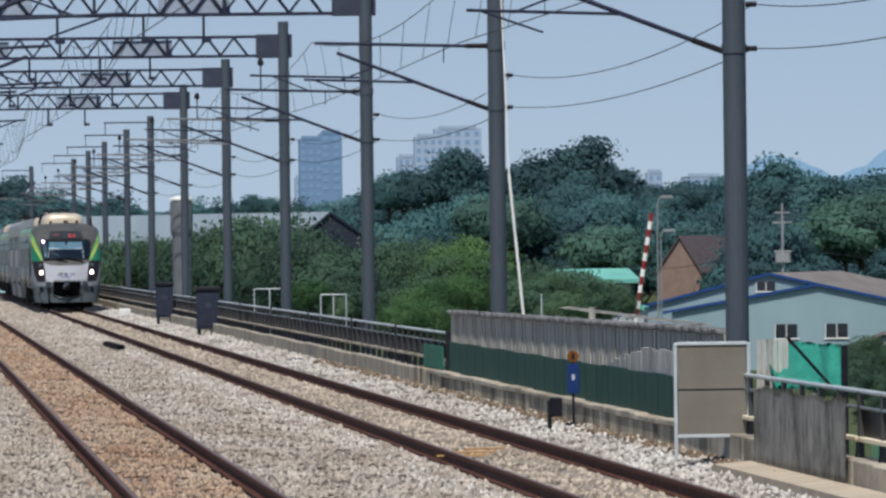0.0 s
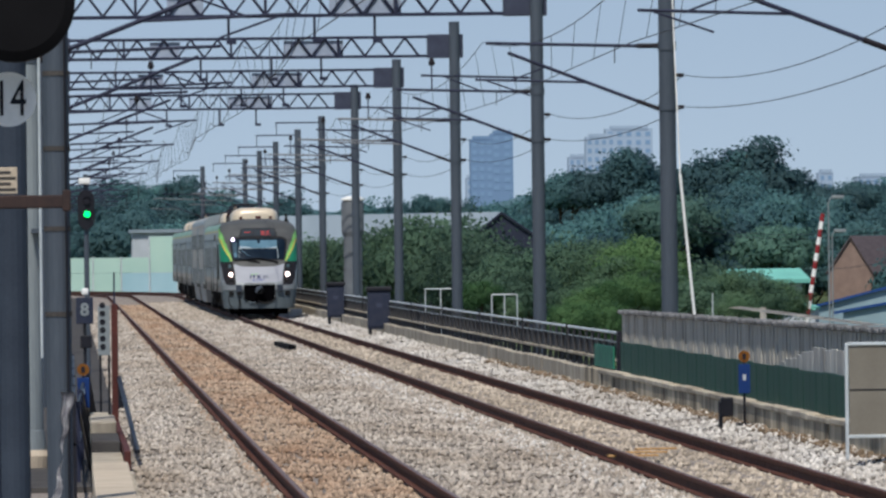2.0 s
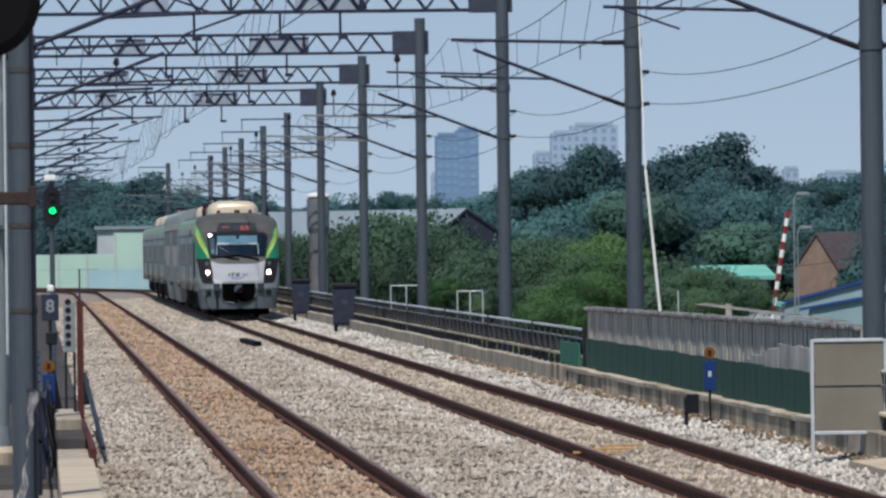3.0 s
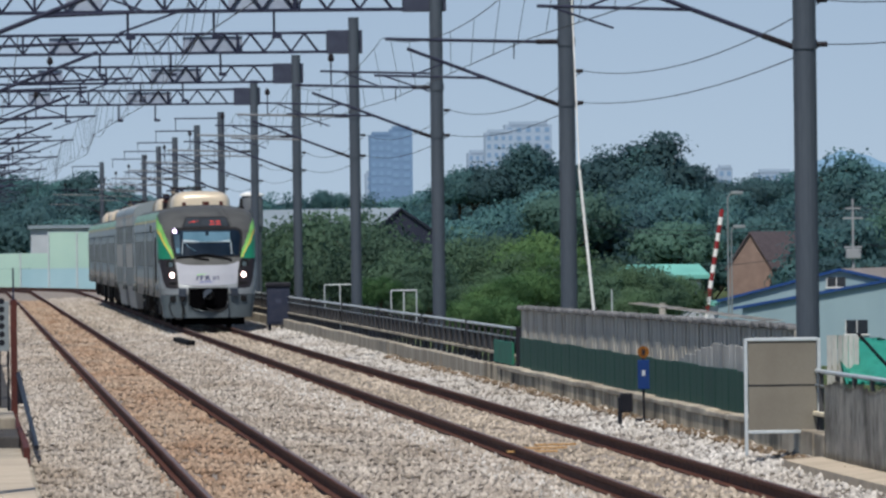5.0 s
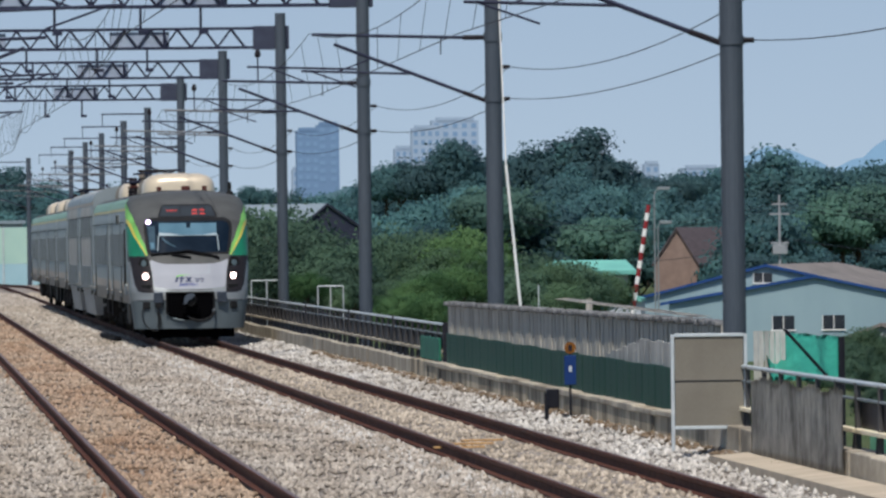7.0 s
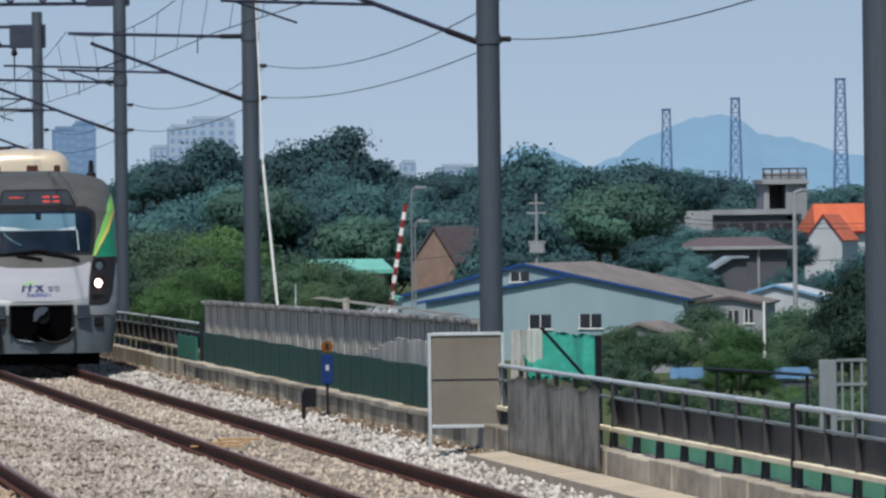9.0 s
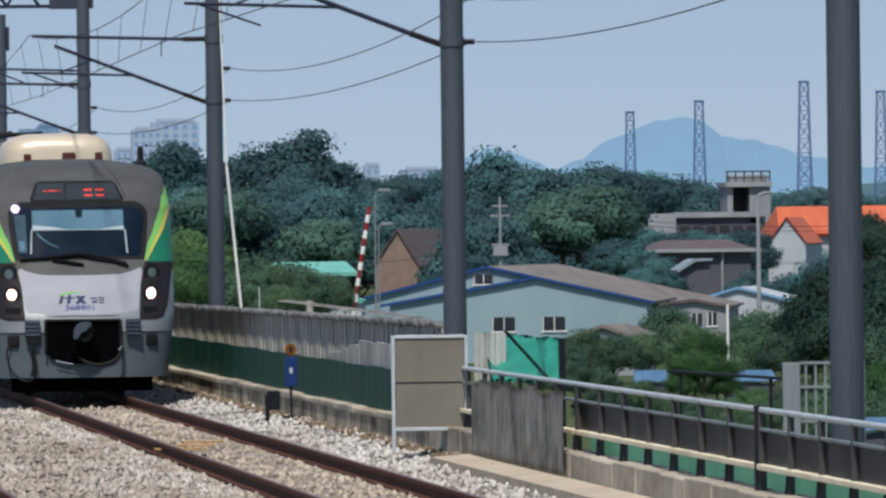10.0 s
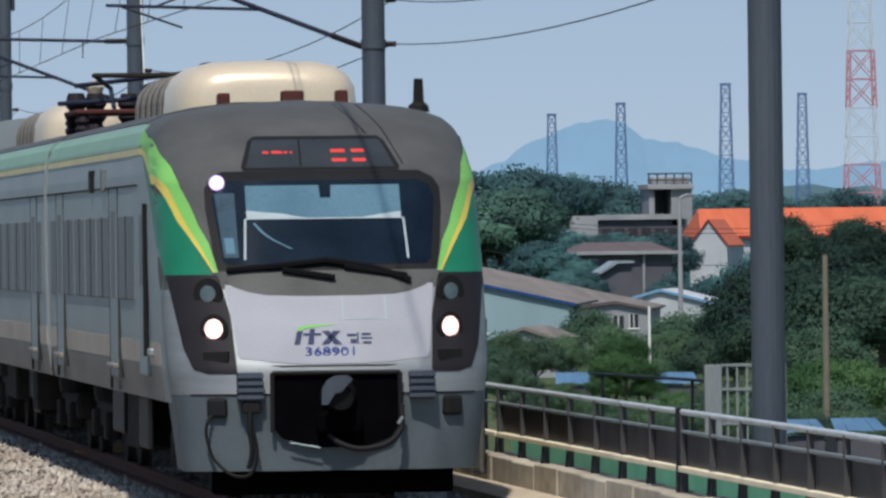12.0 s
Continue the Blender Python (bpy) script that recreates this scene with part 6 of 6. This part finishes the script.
# the hazy lower sky
air = bpy.data.materials.new("lower_sky")
air.use_nodes = True
n, link = air.node_tree.nodes, air.node_tree.links.new
n.remove(n["Principled BSDF"])
glow = n.new("ShaderNodeEmission")
where, split, rng, ramp = n.new("ShaderNodeTexCoord"), n.new("ShaderNodeSeparateXYZ"), n.new("ShaderNodeMapRange"), n.new("ShaderNodeValToRGB")
link(where.outputs["Object"], split.inputs[0])
link(split.outputs["Z"], rng.inputs["Value"])
rng.inputs["From Max"].default_value = 400
link(rng.outputs["Result"], ramp.inputs["Fac"])
ramp.color_ramp.elements[0].color = (0.442, 0.56, 0.69, 1)
ramp.color_ramp.elements[1].color = (0.265, 0.405, 0.595, 1)
mid = ramp.color_ramp.elements.new(0.33)
mid.color = (0.372, 0.492, 0.645, 1)
link(ramp.outputs["Color"], glow.inputs["Color"])
link(glow.outputs[0], n["Material Output"].inputs["Surface"])
arc = [(-2600 + 5400 * i / 24, 4900 - 900 * ((i - 11) / 12) ** 2) for i in range(25)]
verts = [(x, y, z) for x, y in arc for z in (-20, 600)]
tagged(raw("backdrop_sky", verts, [(2 * i, 2 * i + 2, 2 * i + 3, 2 * i + 1) for i in range(24)], air), kind="structure")

# ---- trees and shrubs ----
def crown_mesh(name, seed, rx, rz, clumps, leaves, leaf, mat):
    """Leaves in uneven clumps round a ragged crown, unit size."""
    rng = np.random.default_rng(seed)
    pts, offs = [], []
    for _ in range(clumps):
        d = rng.normal(size=3)
        d /= np.linalg.norm(d)
        d[2] = abs(d[2]) * 1.0 - 0.35 * rng.random()
        r = 0.55 + 0.4 * rng.random()
        c = d * np.array([rx, rx, rz]) * r
        size = 0.20 + 0.16 * rng.random()
        q = np.clip(rng.normal(size=(leaves, 3)), -1.75, 1.75) * size * np.array([1, 1, 0.7]) * 0.62
        pts.append(c + q)
        offs.append(q / (size * 0.62))
    pts = np.concatenate(pts)
    n = len(pts)
    outward = pts / np.array([rx, rx, rz]) + 1.1 * np.concatenate(offs) + 0.25 * rng.normal(size=(n, 3)) + np.array([0, 0, 0.25])
    outward /= np.linalg.norm(outward, axis=1, keepdims=True)
    face = outward + 0.45 * rng.normal(size=(n, 3))
    face /= np.linalg.norm(face, axis=1, keepdims=True)
    a = np.cross(face, rng.normal(size=(n, 3)))
    a /= np.linalg.norm(a, axis=1, keepdims=True)
    b = np.cross(face, a)
    s = leaf * (0.6 + 0.8 * rng.random((n, 1)))
    v = np.stack([pts - a * s, pts - b * s * 0.6, pts + a * s, pts + b * s * 0.6], 1).reshape(-1, 3)
    me = bpy.data.meshes.new(name)
    me.from_pydata(v.tolist(), [], (np.arange(n * 4).reshape(-1, 4)).tolist())
    me.materials.append(mat)
    me["top"] = float(np.percentile(pts[:, 2], 99.3))
    me.polygons.foreach_set("use_smooth", np.ones(n, bool))
    me.normals_split_custom_set_from_vertices(np.repeat(outward, 4, 0).tolist())
    return me


def trunk_mesh(seed, rx, rz):
    rnd = random.Random(seed)
    bm = bmesh.new()
    rod((0, 0, -1.6), (0.02, 0, 0.1), 0.07, 7, 0.045, bm=bm)
    for k in range(6):
        a = 2.4 * k + rnd.random()
        base = (0, 0, -0.7 + 0.14 * k)
        rod(base, (rx * 0.6 * math.cos(a), rx * 0.6 * math.sin(a), base[2] + rz * rnd.uniform(0.5, 0.8)), 0.03, 5, 0.01, bm=bm)
    me = bpy.data.meshes.new("trunk")
    bm.to_mesh(me)
    bm.free()
    me.materials.append(BARK)
    return me


KINDS = []
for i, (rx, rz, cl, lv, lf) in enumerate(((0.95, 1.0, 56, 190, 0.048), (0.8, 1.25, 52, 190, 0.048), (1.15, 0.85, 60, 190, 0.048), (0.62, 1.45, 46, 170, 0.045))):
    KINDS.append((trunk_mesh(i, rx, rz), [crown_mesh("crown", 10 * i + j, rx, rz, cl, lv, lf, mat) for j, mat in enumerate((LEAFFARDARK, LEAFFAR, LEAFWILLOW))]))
FINE = (trunk_mesh(9, 1, 0.9), [crown_mesh("crown", 90 + j, 1.0, 0.9, 76, 170, 0.036, mat) for j, mat in enumerate((LEAFDARK, LEAFMID, LEAFLIGHT, LEAFPINE))])
sbm = rod((0, 0, 0), (0, 0, 1), 0.085, 8, 0.07)
STEM = bpy.data.meshes.new("stem")
sbm.to_mesh(STEM)
sbm.free()
STEM.materials.append(BARK)
WORDS = ("dark green broadleaf tree", "mid-green broadleaf tree", "fresh green leafy tree", "blackish green dense tree")


def tree(x, y, z_top, size, kind, tone, wide=1.0, name="tree", label=""):
    trunk, crowns = kind
    tall = crowns[tone]["top"]
    ob = empty(name, pose(x, y, z_top - size * tall, 0, 0, (x * 37 + y * 11) % 360), label or WORDS[tone] + " in full summer leaf", name)
    low = ob.location.z - 1.6 * size
    for nm, me in (("trunk", trunk), ("crown", crowns[tone])):
        q = new(nm, me)
        q.parent = ob
        q.scale = (size * wide, size * wide, size)
    if low > -3.0:
        stem = new("stem", STEM)
        stem.parent, stem.location = ob, (0, 0, -3.05 - ob.location.z)
        stem.scale = (size, size, low + 3.2)
    return ob


rnd = random.Random(7)
# the wooded rise: its tree line in pixels, fitted to the camera's view
LINE = [(-700, 360), (-330, 350), (-100, 318), (30, 312), (70, 340), (160, 355), (300, 365), (440, 365), (520, 352), (640, 345), (690, 318), (730, 300), (780, 305), (830, 275), (870, 300), (905, 318), (940, 290), (985, 292), (1045, 255), (1100, 292), (1150, 320),
        (1290, 322), (1330, 318), (1400, 290), (1450, 300), (1480, 322), (1540, 318), (1600, 312), (1660, 320), (1760, 345), (1850, 360), (2000, 350), (2300, 350), (2600, 350)]
LU, LV = zip(*LINE)
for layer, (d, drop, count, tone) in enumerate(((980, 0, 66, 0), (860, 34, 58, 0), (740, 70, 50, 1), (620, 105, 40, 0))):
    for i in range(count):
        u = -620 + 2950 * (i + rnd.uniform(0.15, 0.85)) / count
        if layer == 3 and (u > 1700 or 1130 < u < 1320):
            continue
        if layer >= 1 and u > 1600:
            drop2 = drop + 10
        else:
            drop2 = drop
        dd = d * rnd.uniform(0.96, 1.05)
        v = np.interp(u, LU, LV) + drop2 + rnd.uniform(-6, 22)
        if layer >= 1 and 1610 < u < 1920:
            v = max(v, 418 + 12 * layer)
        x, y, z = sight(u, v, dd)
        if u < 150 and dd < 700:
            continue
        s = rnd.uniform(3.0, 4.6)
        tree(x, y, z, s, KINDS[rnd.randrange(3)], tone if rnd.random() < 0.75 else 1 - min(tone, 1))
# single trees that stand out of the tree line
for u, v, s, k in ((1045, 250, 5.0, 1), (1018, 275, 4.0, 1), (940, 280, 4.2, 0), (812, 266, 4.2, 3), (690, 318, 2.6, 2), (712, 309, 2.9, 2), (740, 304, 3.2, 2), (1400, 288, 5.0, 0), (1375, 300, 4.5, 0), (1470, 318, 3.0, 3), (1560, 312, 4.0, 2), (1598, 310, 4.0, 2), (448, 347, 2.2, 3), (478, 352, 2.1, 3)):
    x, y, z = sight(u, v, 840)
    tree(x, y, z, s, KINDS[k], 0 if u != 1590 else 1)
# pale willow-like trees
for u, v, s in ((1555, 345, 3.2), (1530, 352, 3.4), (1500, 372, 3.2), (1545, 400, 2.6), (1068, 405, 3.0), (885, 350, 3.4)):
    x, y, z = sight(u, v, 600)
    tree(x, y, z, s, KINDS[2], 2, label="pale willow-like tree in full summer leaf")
# trees behind the railing along the line
for u, v, d, s, tone in ((380, 410, 380, 2.6, 0), (430, 396, 375, 2.8, 1), (475, 388, 365, 2.9, 0), (520, 408, 360, 2.6, 0), (560, 432, 350, 2.4, 0), (600, 452, 345, 2.0, 0), (350, 425, 390, 2.3, 0), (630, 478, 340, 1.7, 0), (690, 440, 420, 3.0, 0),
                         (250, 428, 430, 2.6, 0), (200, 432, 440, 2.6, 0), (290, 430, 420, 2.4, 1), (720, 430, 420, 3.0, 0), (770, 440, 400, 2.8, 1), (930, 470, 380, 2.4, 0), (1000, 480, 360, 2.0, 0)):
    x, y, z = sight(u, v, d)
    tree(x, y, z, s, FINE, tone)
for u, v, d, s, tone in ((838, 425, 230, 1.25, 2), (800, 462, 226, 1.15, 1), (752, 492, 222, 1.0, 1), (742, 512, 219, 0.7, 2), (772, 500, 219, 0.6, 2), (815, 490, 220, 0.8, 2), (820, 455, 226, 0.7, 2), (860, 470, 228, 1.3, 1), (705, 540, 215, 0.7, 2), (760, 535, 216, 0.9, 2), (548, 500, 250, 0.7, 2), (595, 530, 250, 0.5, 1),
                         (980, 485, 225, 0.9, 1), (1030, 490, 228, 0.9, 0), (1075, 500, 230, 0.8, 1), (930, 500, 220, 0.9, 0), (1000, 520, 215, 0.6, 1)):
    x, y, z = sight(u, v, d)
    tree(x, y, z, s, FINE, tone, 1.05, "shrub", WORDS[tone].replace("tree", "shrub") + " behind the railing")
# shrubs and trees round the village houses
for u, v, d, s, tone in ((1540, 600, 320, 1.2, 1), (1590, 610, 320, 1.1, 0), (1640, 605, 322, 1.0, 1), (1520, 625, 310, 0.8, 0), (1690, 560, 350, 1.3, 0), (1730, 590, 330, 1.2, 1), (1752, 602, 200, 0.55, 2), (1735, 635, 199, 0.55, 2), (1775, 645, 199, 0.5, 2), (1790, 680, 199, 0.4, 2), (1715, 675, 199, 0.4, 2), (1720, 655, 245, 0.8, 1), (1790, 640, 248, 0.9, 1),
                         (1850, 566, 330, 1.5, 0), (1900, 564, 325, 1.5, 0), (1950, 560, 320, 1.6, 3), (1850, 600, 300, 1.2, 1), (1900, 610, 290, 1.1, 0), (1990, 520, 300, 1.9, 3), (2040, 478, 300, 2.3, 3), (2085, 435, 310, 2.4, 3), (2150, 425, 320, 2.6, 3), (2215, 440, 320, 2.8, 3),
                         (2080, 500, 290, 2.2, 3), (2160, 500, 280, 2.4, 3), (2040, 392, 305, 0.9, 3), (2052, 412, 303, 1.1, 3), (2166, 396, 315, 0.9, 3), (2185, 408, 312, 1.2, 3), (2030, 560, 280, 1.8, 3), (2110, 590, 270, 1.5, 0), (2060, 665, 180, 0.8, 2), (2110, 648, 175, 0.9, 2), (2160, 652, 172, 0.9, 2), (1840, 705, 180, 0.6, 2), (1590, 700, 200, 0.5, 0), (1640, 690, 200, 0.5, 1),
                         (1600, 500, 600, 2.0, 1), (1650, 488, 620, 2.0, 0), (1700, 478, 640, 1.8, 1), (1540, 490, 560, 2.2, 0), (1480, 470, 620, 2.8, 0), (1430, 460, 640, 2.8, 0), (1560, 455, 700, 3.0, 1), (1340, 470, 560, 2.0, 1), (1300, 500, 480, 1.4, 0), (1835, 500, 540, 1.5, 0), (1885, 505, 520, 1.5, 0), (1950, 485, 480, 1.6, 0), (1990, 470, 470, 1.6, 0),
                         (1960, 715, 140, 0.5, 1), (2010, 735, 130, 0.5, 0), (2060, 745, 135, 0.55, 1), (2110, 750, 130, 0.5, 0), (2160, 745, 140, 0.6, 1), (2220, 740, 140, 0.6, 0), (1860, 725, 150, 0.45, 0), (1560, 705, 190, 0.5, 0), (1690, 715, 180, 0.5, 1), (1750, 720, 175, 0.5, 0), (1800, 722, 170, 0.45, 1), (1925, 690, 160, 0.6, 0), (1995, 690, 165, 0.8, 1), (2130, 700, 160, 0.8, 0), (1500, 640, 200, 0.6, 0), (1480, 660, 190, 0.5, 0), (1560, 665, 200, 0.5, 0)):
    x, y, z = sight(u, v, d)
    tree(x, y, z, s, FINE if d < 400 else KINDS[0], tone, 1.1, "shrub" if s < 1.4 else "tree", WORDS[tone].replace("tree", "shrub") + " beside the village houses" if s < 1.4 else "")

# trees and shrubs before the concrete works
for u, v, d, s, tone in ((1600, 415, 700, 2.6, 1), (1638, 416, 690, 2.2, 0), (1668, 424, 680, 2.0, 1), (1705, 428, 670, 1.9, 0), (1740, 424, 690, 2.0, 0), (1778, 430, 680, 1.8, 1), (1812, 424, 700, 1.9, 0), (1850, 428, 690, 1.9, 0),
                         (1625, 446, 540, 1.5, 0), (1590, 440, 560, 1.8, 0), (1672, 470, 520, 1.1, 1), (1690, 496, 460, 1.0, 0), (1640, 492, 470, 1.2, 1)):
    x, y, z = sight(u, v, d)
    tree(x, y, z, s, KINDS[1 if s > 1.5 else 0], tone, 1.15)
# long dark pipe on posts behind the railing
b = empty("dark_pipe", pose(0, 0, 0), "long dark pipe on short posts behind the railing", "pipe")
pa, pb = Vector(sight(1690, 671, 150)), Vector(sight(1892, 684, 143))
part("pipe", rod(pa, pb, 0.026, 8), DARK, b)
for k in (0.1, 0.9):
    q = pa.lerp(pb, k)
    part("post", rod(q, (q.x, q.y, -3), 0.03, 6), DARK, b)

# rooftop cables and low wires over the village
b = empty("village_wire", pose(0, 0, 0), "thin power wires slung over the village", "wire")
for va, vb in ((372, 380), (380, 388), (436, 446)):
    wire("strand", [sagging(sight(1389, va, 520), sight(2400, vb, 460), 1.2), sagging(sight(900, va + 20, 600), sight(1389, va, 520), 1.2)], 0.018, b)

motions()
